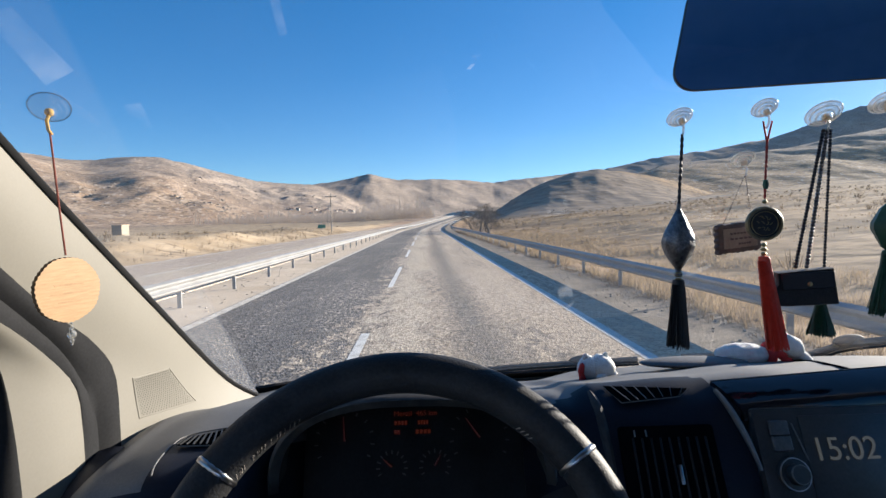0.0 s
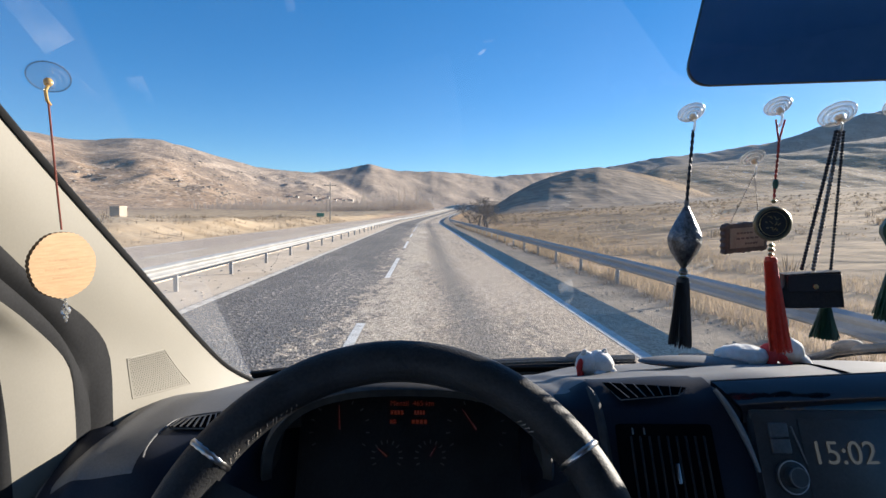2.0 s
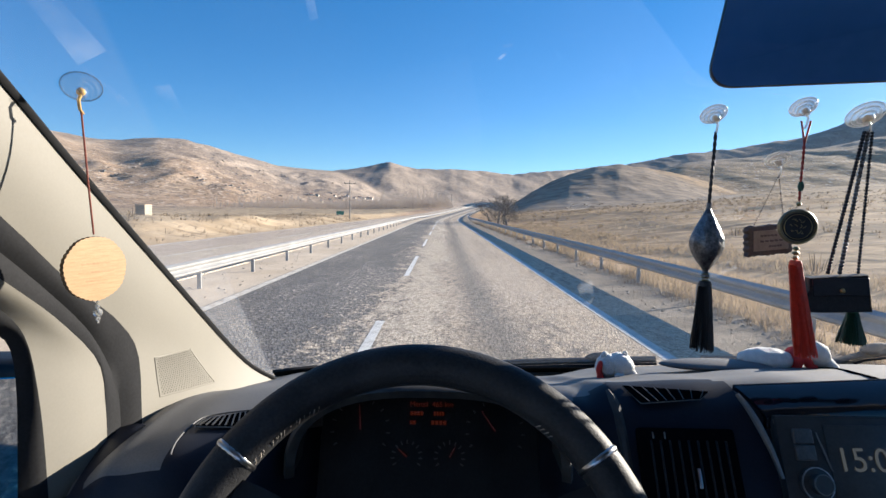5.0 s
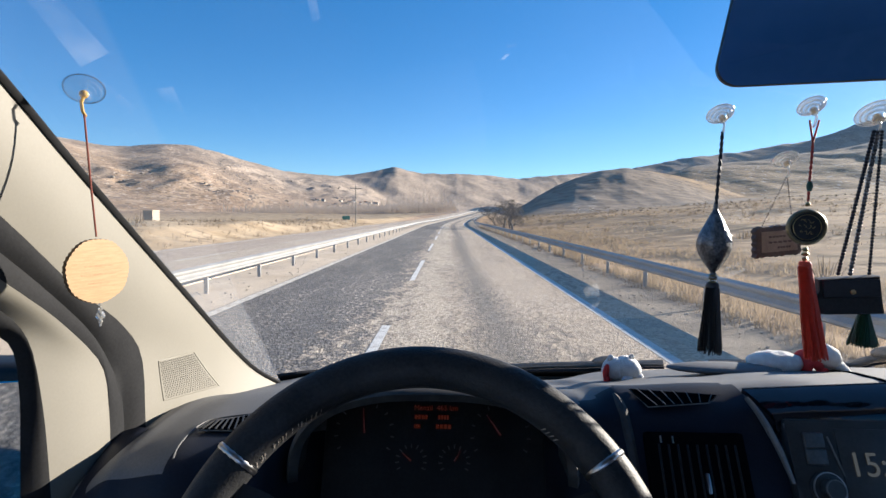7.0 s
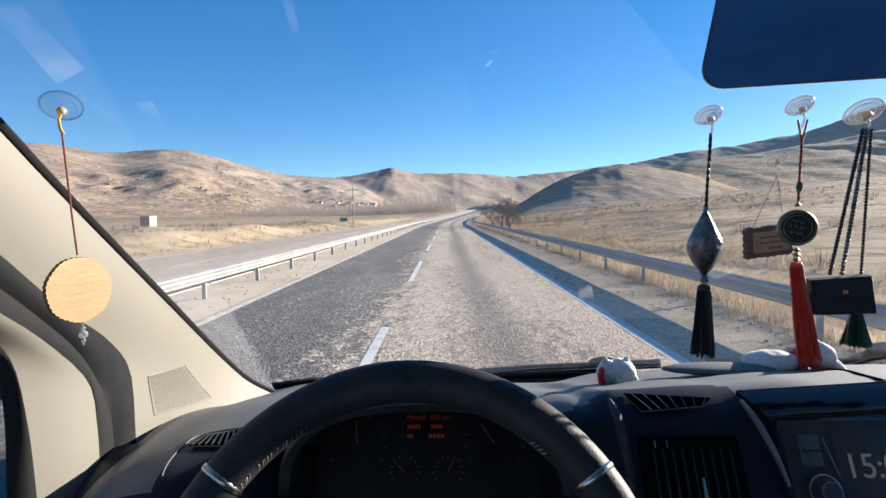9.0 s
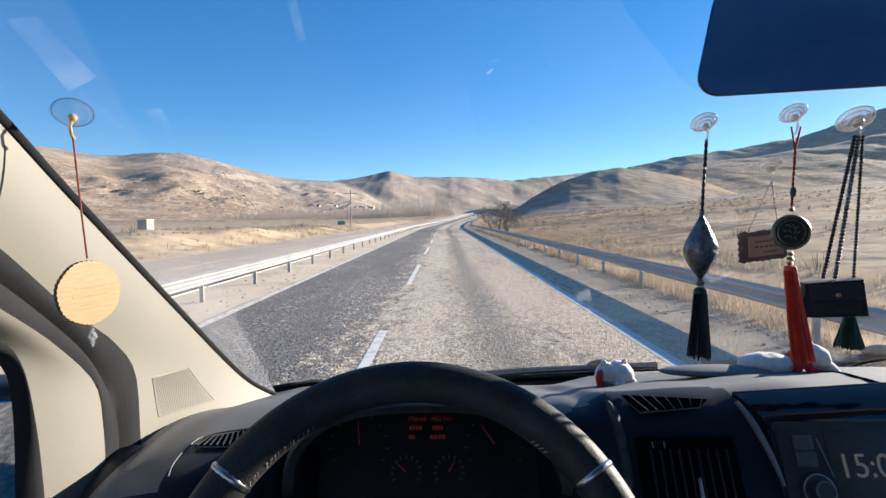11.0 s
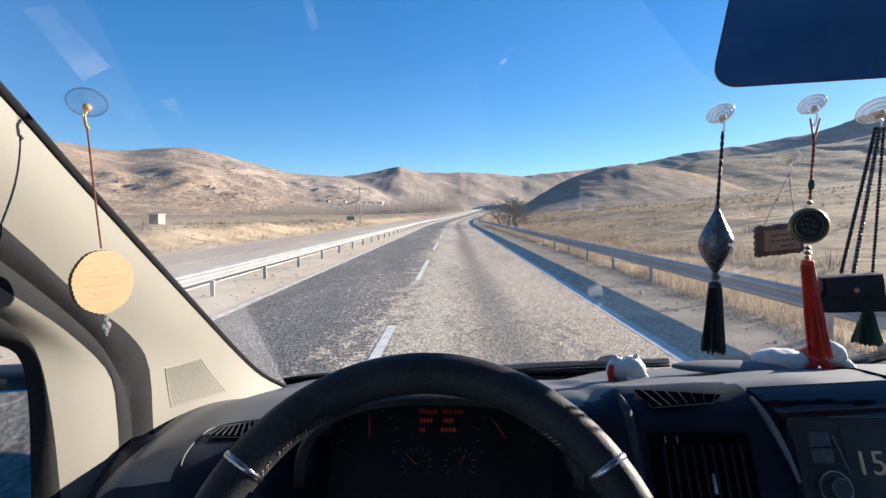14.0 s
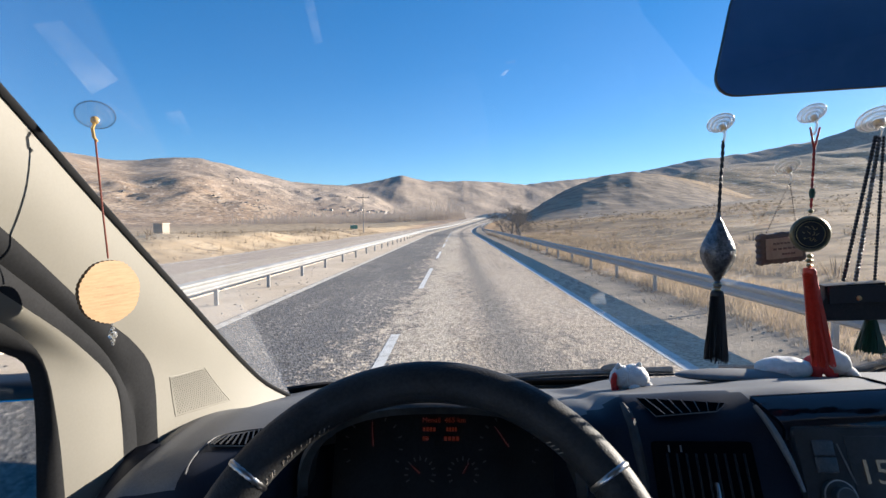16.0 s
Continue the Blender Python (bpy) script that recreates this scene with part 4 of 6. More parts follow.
# rails along the pillar and the door opening, from the roof down
edge = [(-0.475, 0.3, 0.322), (-0.472, 0.44, 0.212), (-0.47, 0.572, 0.112), (-0.47, 0.651, 0.051), (-0.47, 0.757, -0.028), (-0.47, 0.907, -0.138), (-0.47, 1.135, -0.305), (-0.455, 1.235, -0.385), (-0.42, 1.3, -0.437)]
seal_out = [(-0.49, 0.3, 0.2), (-0.49, 0.43, 0.095), (-0.49, 0.588, -0.027), (-0.49, 0.669, -0.095), (-0.49, 0.72, -0.134), (-0.49, 0.787, -0.182), (-0.49, 0.836, -0.245), (-0.49, 0.842, -0.36), (-0.49, 0.845, -0.5)]
seal_in = [(-0.5, 0.3, 0.12), (-0.5, 0.43, 0.02), (-0.5, 0.595, -0.096), (-0.5, 0.679, -0.159), (-0.5, 0.753, -0.234), (-0.5, 0.766, -0.3), (-0.5, 0.768, -0.355), (-0.5, 0.769, -0.45), (-0.5, 0.77, -0.6)]
door_in = [(-0.52, 0.3, 0.08), (-0.52, 0.43, -0.01), (-0.52, 0.545, -0.085), (-0.52, 0.617, -0.136), (-0.52, 0.65, -0.18), (-0.52, 0.666, -0.258), (-0.52, 0.673, -0.34), (-0.52, 0.677, -0.45), (-0.52, 0.68, -0.6)]
pane_in = [(-0.54, 0.3, 0.03), (-0.54, 0.43, -0.05), (-0.54, 0.545, -0.12), (-0.54, 0.606, -0.152), (-0.54, 0.645, -0.182), (-0.54, 0.655, -0.245), (-0.54, 0.652, -0.34), (-0.54, 0.648, -0.45), (-0.54, 0.65, -0.6)]
rails = {k: rail(v) for k, v in (("edge", edge), ("so", seal_out), ("si", seal_in), ("di", door_in), ("pi", pane_in))}


def between(a, b, bulge, steps, push=Vector((1, 0, 0))):
    """Rows of points across a band from one rail to another, swelling by bulge."""
    return [[p.lerp(q, j / steps) + push * bulge * math.sin(math.pi * j / steps) for j in range(steps + 1)] for p, q in zip(a, b)]


bm = bmesh.new()
loft(bm, between(rails["edge"], rails["so"], 0.005, 8))
solid(part("pillar_trim", bm, M_CREAM, van, "cream moulded pillar trim"), 0.012, -1.0)
bm = bmesh.new()
half = [p.lerp(q, 0.5) - Vector((0.007, 0, 0)) for p, q in zip(rails["so"], rails["si"])]
loft(bm, [a + b[1:] for a, b in zip(between(rails["so"], half, 0.0035, 6), between(half, rails["si"], 0.0025, 6))])
solid(part("door_seal", bm, M_SEAL, van, "black ribbed rubber door seal"), 0.01, -1.0)
bm = bmesh.new()
loft(bm, between(rails["si"], rails["di"], 0.004, 6))
door = solid(part("door", bm, M_CREAM, van, "cream upper door frame"), 0.012, -1.0)
bm = bmesh.new()
loft(bm, between(rails["di"], rails["pi"], 0.006, 4))
solid(part("window_seal", bm, M_SEAL, door, "dark grey window seal"), 0.01, -1.0)
bm = bmesh.new()
loft(bm, [[c(-0.545, y, z) for z in (-0.62, -0.2, 0.2, 0.33)] for y in (-0.45, 0.0, 0.45, 0.68)])
pane = part("window_pane", bm, M_PANE, door)
pane.visible_shadow = False
bm = bmesh.new()
box(bm, c(-0.565, -0.1, -0.88), (0.07, 1.62, 0.56), bevel=0.02)
part("door_panel", bm, M_DASH, door, "dark lower door panel")
bm = bmesh.new()
rows = [spline([c(-0.50, y, z), c(-0.455, y - 0.01, z + 0.008), c(-0.40, y - 0.03, z - 0.03), c(-0.37, y - 0.05, z - 0.25)], 14) for y, z in ((0.80, -0.350), (0.76, -0.358), (0.70, -0.385), (0.65, -0.43), (0.60, -0.56))]
loft(bm, [list(r) for r in zip(*(spline(col, 18) for col in zip(*rows)))])
solid(part("door_corner", bm, M_DASH, door, "dark plastic corner below the pillar"), 0.01, 1.0)



def base_z(x):
    """Height of the lower edge of the windscreen, lowest in the middle."""
    return float(np.interp(x, (-0.35, -0.05, 0.70, 1.0), (-0.425, -0.502, -0.502, -0.425)))


# the thin black edging of the windscreen
bm = bmesh.new()
outer = [p + Vector((-0.001, 0.003, 0.0060)) for p in rails["edge"]]
loft(bm, between([p + Vector((0.0, 0.002, -0.001)) for p in rails["edge"]], outer, 0.003, 4))
solid(part("edge_seal", bm, M_SEAL, glass, "black printed windscreen edge"), 0.003)
bm = bmesh.new()
row_a, row_b = [], []
for j in range(41):
    x = -0.44 + 1.86 * j / 40
    z = base_z(x)
    y = screen_y(x, z)
    row_a.append(c(x, y - 0.012, z))
    row_b.append(c(x, y + 0.06, z - 0.06))
loft(bm, [row_a, row_b])
solid(part("base_seal", bm, M_BLACK, glass), 0.006)



def on_screen(u, v):
    """The point of the glass in the direction u to the right and v up from the eye."""
    lo, hi = 0.2, 2.0
    for _ in range(30):
        y = (lo + hi) / 2
        lo, hi = (y, hi) if y < screen_y(u * y, v * y) else (lo, y)
    return c(u * lo, lo - 0.004, v * lo)


# windscreen reflections drawn as pale film patches; the tiny ones are stone chips
for outline in (((-.79, .37), (-.735, .377), (-.63, .267), (-.682, .24)), ((-.278, .41), (-.259, .41), (-.244, .332), (-.259, .326)), ((.094, .339), (.119, .332), (.112, .29), (.095, .287)), ((-.544, .205), (-.514, .209), (-.488, .152), (-.525, .156)), ((.24, -.05), (.262, -.06), (.284, -.166), (.268, -.188), (.25, -.145)), ((0.0146, 0.2549), (0.0240, 0.2641), (0.0313, 0.2651), (0.0219, 0.2549)), ((0.4153, 0.3029), (0.4244, 0.3121), (0.4316, 0.3131), (0.4225, 0.3029)), ((0.0845, 0.2661), (0.0938, 0.2754), (0.1011, 0.2764), (0.0918, 0.2661)), ((.469, -.07), (.538, -.092), (.55, -.105), (.506, -.125), (.48, -.10))):
    bm = bmesh.new()
    bm.faces.new([bm.verts.new(on_screen(u, v)) for u, v in outline])
    smear = solid(part("smear", bm, M_GHOST_CHIP, glass, "faint drawn reflection, the tiny ones stone chips"), 0.0003)
    smear.visible_shadow = False

# speaker grille on the pillar: raised outline, holes as discs coloured like inner shade
bm = bmesh.new()
corners = [(0.875, -0.262), (0.887, -0.333), (1.061, -0.364), (0.977, -0.273)]


PILLAR = np.array([p.lerp(q, j / 60) + Vector((0.005 * math.sin(math.pi * j / 60), 0, 0)) for p, q in zip(rail(edge, 240), rail(seal_out, 240)) for j in range(61)])


def on_pillar(s, t):
    (a, b), (e, f), (g, h), (k, m) = corners
    y = (a * (1 - s) + k * s) * (1 - t) + (e * (1 - s) + g * s) * t
    z = (b * (1 - s) + m * s) * (1 - t) + (f * (1 - s) + h * s) * t
    p = c(0, y, z)
    near = np.argsort((PILLAR[:, 1] - p.y) ** 2 + (PILLAR[:, 2] - p.z) ** 2)[:6]
    return Vector((float(PILLAR[near, 0].mean()) + 0.0003, p.y, p.z))


rim = [on_pillar(s, t) for s, t in ((0, 0), (0, .33), (0, .66), (0, 1), (.33, 1), (.66, 1), (1, 1), (1, .66), (1, .33), (1, 0), (.66, 0), (.33, 0))]
loft(bm, [[on_pillar(s / 4, t / 4) for s in range(5)] for t in range(5)])
grille = part("speaker_grille", bm, M_CREAM, van, "cream perforated speaker grille")
bm = bmesh.new()
tube(bm, rim, 0.0009, 5, closed=True)
part("grille_rim", bm, M_CREAM, grille)
bm = bmesh.new()
for i in range(20):
    for j in range(18):
        s, t = (i + 0.9 + 0.5 * (j % 2)) / 21.5, (j + 0.9) / 19
        lathe(bm, [(0.0012, 0), (0.0012, 0.0004), (0, 0.0004)], Matrix.Translation(on_pillar(s, t) + Vector((0.0008, 0, 0))) @ Matrix.Rotation(radians(90), 4, "Y"), 6)
tagged(part("perforation", bm, M_HOLE, grille), kind="stuff")

# dashboard: sections across the cab, each a run from the windscreen down to the knees
DOOR_END = [(1.3, -0.455), (1.1, -0.415), (0.98, -0.372), (0.89, -0.362), (0.8, -0.37), (0.72, -0.38), (0.68, -0.405), (0.665, -0.45), (0.67, -0.55), (0.7, -0.8)]
SIDE_POD = [(1.4, -0.455), (1.15, -0.405), (1.0, -0.362), (0.9, -0.342), (0.8, -0.338), (0.71, -0.345), (0.67, -0.372), (0.655, -0.43), (0.67, -0.55), (0.7, -0.8)]
SIDE_TOP = [(1.45, -0.455), (1.2, -0.4), (1.03, -0.358), (0.92, -0.335), (0.81, -0.328), (0.7, -0.332), (0.66, -0.358), (0.645, -0.42), (0.66, -0.55), (0.7, -0.8)]
POD_EDGE = [(1.48, -0.455), (1.22, -0.4), (1.05, -0.358), (0.94, -0.335), (0.84, -0.326), (0.75, -0.33), (0.7, -0.35), (0.68, -0.42), (0.68, -0.55), (0.7, -0.8)]
DIALS_NEAR = [(1.49, -0.478), (1.22, -0.405), (1.08, -0.372), (0.98, -0.355), (0.92, -0.352), (0.88, -0.365), (0.86, -0.4), (0.85, -0.46), (0.82, -0.58), (0.75, -0.8)]
DIALS_FAR = [(1.5, -0.478), (1.22, -0.4), (1.08, -0.36), (0.98, -0.345), (0.92, -0.345), (0.88, -0.36), (0.86, -0.4), (0.85, -0.46), (0.82, -0.58), (0.75, -0.8)]
HOOD_EDGE = [(1.5, -0.478), (1.22, -0.402), (1.08, -0.360), (0.97, -0.333), (0.9, -0.322), (0.85, -0.328), (0.83, -0.352), (0.8, -0.41), (0.77, -0.5), (0.73, -0.8)]
CONSOLE_NEAR = [(1.5, -0.478), (1.22, -0.388), (1.08, -0.350), (0.97, -0.319), (0.9, -0.302), (0.848, -0.319), (0.822, -0.345), (0.788, -0.39), (0.75, -0.48), (0.72, -0.8)]
CONSOLE_FAR = [(1.5, -0.45), (1.22, -0.366), (1.08, -0.334), (0.97, -0.308), (0.9, -0.296), (0.845, -0.313), (0.814, -0.338), (0.776, -0.385), (0.74, -0.48), (0.72, -0.8)]
RADIO_TOP = [(1.48, -0.44), (1.22, -0.352), (1.08, -0.32), (0.97, -0.298), (0.9, -0.284), (0.835, -0.284), (0.812, -0.3), (0.785, -0.36), (0.75, -0.48), (0.72, -0.8)]
SHELF = [(1.42, -0.44), (1.2, -0.345), (1.06, -0.315), (0.96, -0.292), (0.9, -0.278), (0.84, -0.28), (0.815, -0.298), (0.79, -0.36), (0.76, -0.48), (0.72, -0.8)]
FAR_END = [(1.25, -0.44), (1.1, -0.35), (1.02, -0.318), (0.95, -0.3), (0.9, -0.29), (0.84, -0.292), (0.815, -0.31), (0.79, -0.37), (0.76, -0.48), (0.72, -0.8)]
SECTIONS = list(zip((-0.505, -0.44, -0.36, -0.26, -0.2, 0.16, 0.235, 0.285, 0.45, 0.62, 0.95, 1.4), (DOOR_END, SIDE_POD, SIDE_TOP, POD_EDGE, DIALS_NEAR, DIALS_FAR, HOOD_EDGE, CONSOLE_NEAR, CONSOLE_FAR, RADIO_TOP, SHELF, FAR_END)))
bm = bmesh.new()
fine = []
for k in range(len(SECTIONS) - 1):
    (xa, a), (xb, b) = SECTIONS[k], SECTIONS[k + 1]
    steps = 10
    for s in range(steps + (k == len(SECTIONS) - 2)):
        f = s / steps
        sec = [(xa + (xb - xa) * f, *(Vector(p).lerp(Vector(q), f * f * (3 - 2 * f)))) for p, q in zip(a, b)]
        fine.append([c(*p) for p in spline(sec, 40)])
grid = loft(bm, fine)
# the top gets the paler plastic, down to a row that varies across
pale_x, pale_n = (-0.6, -0.28, -0.2, 0.16, 0.25, 0.30, 0.465, 0.485, 0.50, 1.5), (25, 25, 22, 20, 17, 15.2, 15.2, 18.0, 22, 22)
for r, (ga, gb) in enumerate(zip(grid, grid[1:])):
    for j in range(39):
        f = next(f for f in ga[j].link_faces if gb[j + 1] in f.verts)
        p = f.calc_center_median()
        below_trim = -0.368 < p.x < -0.2 and p.y < np.interp(p.x, (-0.37, -0.364, -0.3346, -0.29, -0.2), (0.70, 0.7865, 0.8065, 0.8185, 0.83))
        f.material_index = 1 if j < np.interp(p.x, pale_x, pale_n) and not below_trim else 0
dash = solid(part("dashboard", bm, [M_DASH, M_DASHTOP], van, "dark grey dashboard, paler on top"), 0.012, -1.0)

# instrument hood: an arched shell over the dials
bm = bmesh.new()
rows = []
for y, k, drop in ((0.735, 1.0, 0.0), (0.742, 1.02, -0.004), (0.80, 1.04, 0.0), (0.88, 1.06, 0.008), (0.97, 1.08, 0.03), (1.07, 1.10, 0.075)):
    rows.append([c(-0.022 + 0.205 * k * math.copysign(abs(math.cos(a)) ** 0.75, math.cos(a)), y, -0.395 - drop + 0.132 * max(math.sin(a), 0) ** 0.8) for a in (math.pi * j / 28 for j in range(29))])
loft(bm, rows)
solid(part("instrument_hood", bm, M_DUSTY, van, "dark arched instrument hood"), 0.014, 1.0)
# dial panel behind the wheel
bm = bmesh.new()
tilt = Matrix.Rotation(radians(-22), 3, "X")
box(bm, c(-0.022, 0.835, -0.380), (0.35, 0.012, 0.18), tilt, 0.004)
cluster = part("dial_panel", bm, M_LENS, van, "unlit black dial panel")


def on_cluster(s, t, lift=0.0075):
    return c(-0.022, 0.835, -0.375) + tilt @ Vector((s, -lift, t))


def cluster_turn(s, t):
    return Matrix.Translation(on_cluster(s, t)) @ tilt.to_4x4() @ Matrix.Rotation(radians(90), 4, "X")


lettering("range_text", "Menzil  465 km", 0.0115, cluster_turn(0.002, 0.052), M_AMBER, cluster, "glowing orange-red display text")
for s, t, w in ((-0.022, 0.038, 0.022), (0.014, 0.038, 0.018), (-0.028, 0.024, 0.010), (0.014, 0.024, 0.026)):
    bm = bmesh.new()
    for j in range(4):
        box(bm, on_cluster(s - w / 2 + w * (j + 0.5) / 4, t), (w / 4 * 0.7, 0.001, 0.0065), tilt)
    part("display_bar", bm, M_AMBER, cluster)
for s, t, r, a in ((-0.112, 0.012, 0.045, 95), (0.105, 0.012, 0.045, 125), (-0.036, -0.028, 0.022, 140), (0.032, -0.028, 0.022, 60)):
    for j in range(11):
        bm, b = bmesh.new(), radians(-30 + 24 * j)
        box(bm, on_cluster(s + r * math.cos(b), t + r * math.sin(b)), (0.006, 0.0008, 0.0022), tilt @ Matrix.Rotation(-b, 3, "Y"))
        part("dial_mark", bm, M_DIAL, cluster)
    bm = bmesh.new()
    p, q = on_cluster(s, t, 0.009), on_cluster(s + r * 0.85 * math.cos(radians(a)), t + r * 0.85 * math.sin(radians(a)), 0.009)
    tube(bm, [p, q], [0.0016, 0.0007], 4)
    part("needle", bm, M_NEEDLE, cluster)

# steering wheel
wheel_c, lean = c(-0.0276, 0.4235, -0.3326), radians(37.6)
WR, TR = 0.2052, 0.0214


def on_wheel(deg, r, off=0.0):
    a = radians(deg)
    out = Vector((math.cos(a), math.sin(a) * math.sin(lean), math.sin(a) * math.cos(lean)))
    return wheel_c + out * r + Vector((0, -math.cos(lean), math.sin(lean))) * off


wheel = part("steering_wheel", (lambda b: (tube(b, [on_wheel(d * 3, WR) for d in range(120)], [TR * (1 + 0.10 * math.cos(radians(d * 3 * 4)) * (1 if d > 60 else 0)) for d in range(120)], 16, closed=True), b)[1])(bmesh.new()), M_LEATHER, van, "worn black leather steering wheel")
for d0, sgn in ((33, 1), (147, -1)):
    bm = bmesh.new()
    tube(bm, [on_wheel(d0 + sgn * k * 0.55, WR) for k in range(-2, 3)], [TR - 0.001, TR + 0.0008, TR + 0.0013, TR + 0.0008, TR - 0.001], 18)
    part("chrome_insert", bm, M_CHROME, wheel, "scuffed chrome rim insert")
    bm = bmesh.new()
    rows = [[on_wheel(d0 - sgn * (14 + w) + 0, WR * (1 - 0.78 * s), -0.006 - 0.012 * s) for w in (-9 - 10 * s, -3, 3, 9 + 10 * s)] for s in (0, 0.25, 0.5, 0.75, 1)]
    loft(bm, rows)
    solid(part("spoke", bm, M_BLACK, wheel), 0.02, 0)
bm = bmesh.new()
hub_m = Matrix.Translation(wheel_c) @ Matrix.Rotation(radians(90) - lean, 4, "X")
lathe(bm, [(0.0, -0.02), (0.06, -0.018), (0.075, -0.006), (0.07, 0.012), (0.05, 0.022), (0.0, 0.026)], hub_m, 28)
part("hub", bm, M_BLACK, wheel)
bm = bmesh.new()
for j in (0, 2, 3, 5, 7, 8, 10, 13, 14, 15, 16, 17, 18, 21, 22, 23, 24, 25, 26):
    d = 122 + j * 0.93 + 0.35 * math.sin(j * 2.7)
    tube(bm, [on_wheel(d, WR - TR * 0.93, 0.0072), on_wheel(d + 0.9, WR - TR * 0.99, 0.0011)], 0.0004 + 0.0004 * ((j * 7) % 5) / 5, 4)
for j in range(4):
    d = 50 - j * 1.5
    tube(bm, [on_wheel(d, WR - TR * 0.93, 0.0072), on_wheel(d + 0.9, WR - TR * 0.99, 0.0011)], 0.0008, 4)
tagged(part("stitching", bm, M_THREAD, wheel, "frayed pale stitching"), kind="stuff")


# air vents: a frame, a flat black sheet for the well's shade, and slats between two edges
def air_vent(name, a, b, d, e, slats, skew, parent, m_frame, m_well, m_slat, r_slat):
    """Corners: far inner, far outer, near outer, near inner."""
    up = (b - a).cross(e - a).normalized()
    up = up if up.z > 0 else -up
    a, b, d, e = (p + up * 0.005 for p in (a, b, d, e))
    bm = bmesh.new()
    tube(bm, [a + up * 0.001, b + up * 0.001, d + up * 0.001, e + up * 0.001], 0.0013, 5, closed=True)
    v = part(name, bm, m_frame, parent)
    bm = bmesh.new()
    q = [bm.verts.new(p + up * 0.0006) for p in (a, b, d, e)]
    bm.faces.new(q)
    solid(part("well", bm, m_well, v), 0.002)
    for i in range(slats):
        f = (i + 0.6) / slats
        p, r = a.lerp(b, f), e.lerp(d, min(max(f + skew, 0), 1))
        bm = bmesh.new()
        tube(bm, [p + up * 0.0035, r + up * 0.0035], r_slat, 4)
        part("slat", bm, m_slat, v)
    return v


DASH = np.array([p.lerp(q, k / 3) for ra, rb in zip(fine, fine[1:]) for p, q in zip(ra, rb) for k in range(3)]) - np.array(c(0, 0, 0))


def on_dash(u, v):
    """The point of the dashboard in the direction u to the right and v up from the eye."""
    off = np.hypot(DASH[:, 0] / DASH[:, 1] - u, DASH[:, 2] / DASH[:, 1] - v)
    return c(*DASH[np.argmin(off + 0.02 * DASH[:, 1])])


air_vent("air_vent", c(0.3044, 0.8890, -0.3070), c(0.4312, 0.8500, -0.3020), c(0.4153, 0.8430, -0.3116), c(0.3175, 0.8380, -0.3182), 7, 0.06, dash, M_DASHTOP, M_VOID, M_KEY, 0.0009)
air_vent("air_vent", c(-0.3570, 0.7670, -0.3297), c(-0.2905, 0.8056, -0.3282), c(-0.2569, 0.7500, -0.3324), c(-0.3570, 0.7453, -0.3300), 11, -0.10, dash, M_DASHTOP, M_VOID, M_RADIO, 0.0013)
seam = []
for x, y, z in ((-0.3614, 0.682, -0.3371), (-0.3654, 0.6978, -0.3327), (-0.3681, 0.7198, -0.3298), (-0.3695, 0.7496, -0.3284), (-0.3641, 0.7865, -0.3278), (-0.3346, 0.8065, -0.3276), (-0.2905, 0.8185, -0.3262)):
    seam.append(c(x, y, z + 0.001))
bm = bmesh.new()
tube(bm, spline(seam, 30), 0.0011, 6)
part("trim_line", bm, M_DASHTOP, dash, "raised seam round the vent")
# lens-shaped tray lid along the back of the dashboard
bm = bmesh.new()
ball(bm, c(0.562, 1.08, -0.316), (0.118, 0.035, 0.0098), u=28, v=14)
part("tray_lid", bm, M_DASHTOP, dash, "rounded grey tray lid")
# seam between the dial hood and the centre part
bm = bmesh.new()
tube(bm, rail([(0.277, 0.94, -.3165), (0.277, 0.91, -.3105), (0.279, 0.86, -.316), (0.281, 0.83, -.338), (0.283, 0.79, -.395), (0.286, 0.755, -.48)], 20), [0.0030 + 0.0050 * min(1, k / 8) for k in range(20)], 8)
part("console_edge", bm, M_DUSTY, dash)
# dark seam where the passenger side of the dashboard begins
bm = bmesh.new()
tube(bm, spline([on_dash(u, v) + Vector((0, -0.001, 0.001)) for u, v in ((0.698, -0.295), (0.752, -0.299), (0.796, -0.308), (0.834, -0.320), (0.884, -0.337))], 16), [0.0012 + 0.0002 * k for k in range(16)], 6)
part("dash_seam", bm, M_VOID, dash, "dark curved dashboard seam")
# the centre vents' faces and the chrome tab of the thumbwheel
bm = bmesh.new()
box(bm, c(0.372, 0.776, -0.392), (0.15, 0.014, 0.12), Matrix.Rotation(radians(-28), 3, "X"), 0.006)
face = part("centre_vent", bm, M_VOID, dash)
for k in range(9):
    bm = bmesh.new()
    box(bm, c(0.316 + 0.0142 * k, 0.7665, -0.394), (0.0026, 0.006, 0.096), Matrix.Rotation(radians(-28), 3, "X"), 0.0008, 1)
    part("vent_fin", bm, M_BLACK, face)
bm = bmesh.new()
box(bm, c(0.380, 0.762, -0.398), (0.006, 0.006, 0.028), Matrix.Rotation(radians(-28), 3, "X"), 0.002)
part("thumb_tab", bm, M_CHROME, face, "small chrome tab")
for x in (0.306, 0.320, 0.338):
    bm = bmesh.new()
    box(bm, c(x, 0.793, -0.346 - (0.006 if x < 0.31 else 0)), (0.0022, 0.004, 0.020 if x < 0.31 else 0.010), Matrix.Rotation(radians(-28), 3, "X"), 0.0006)
    part("glint_clip", bm, M_CHROME, face)
# chrome strip down the side of the radio console
bm = bmesh.new()
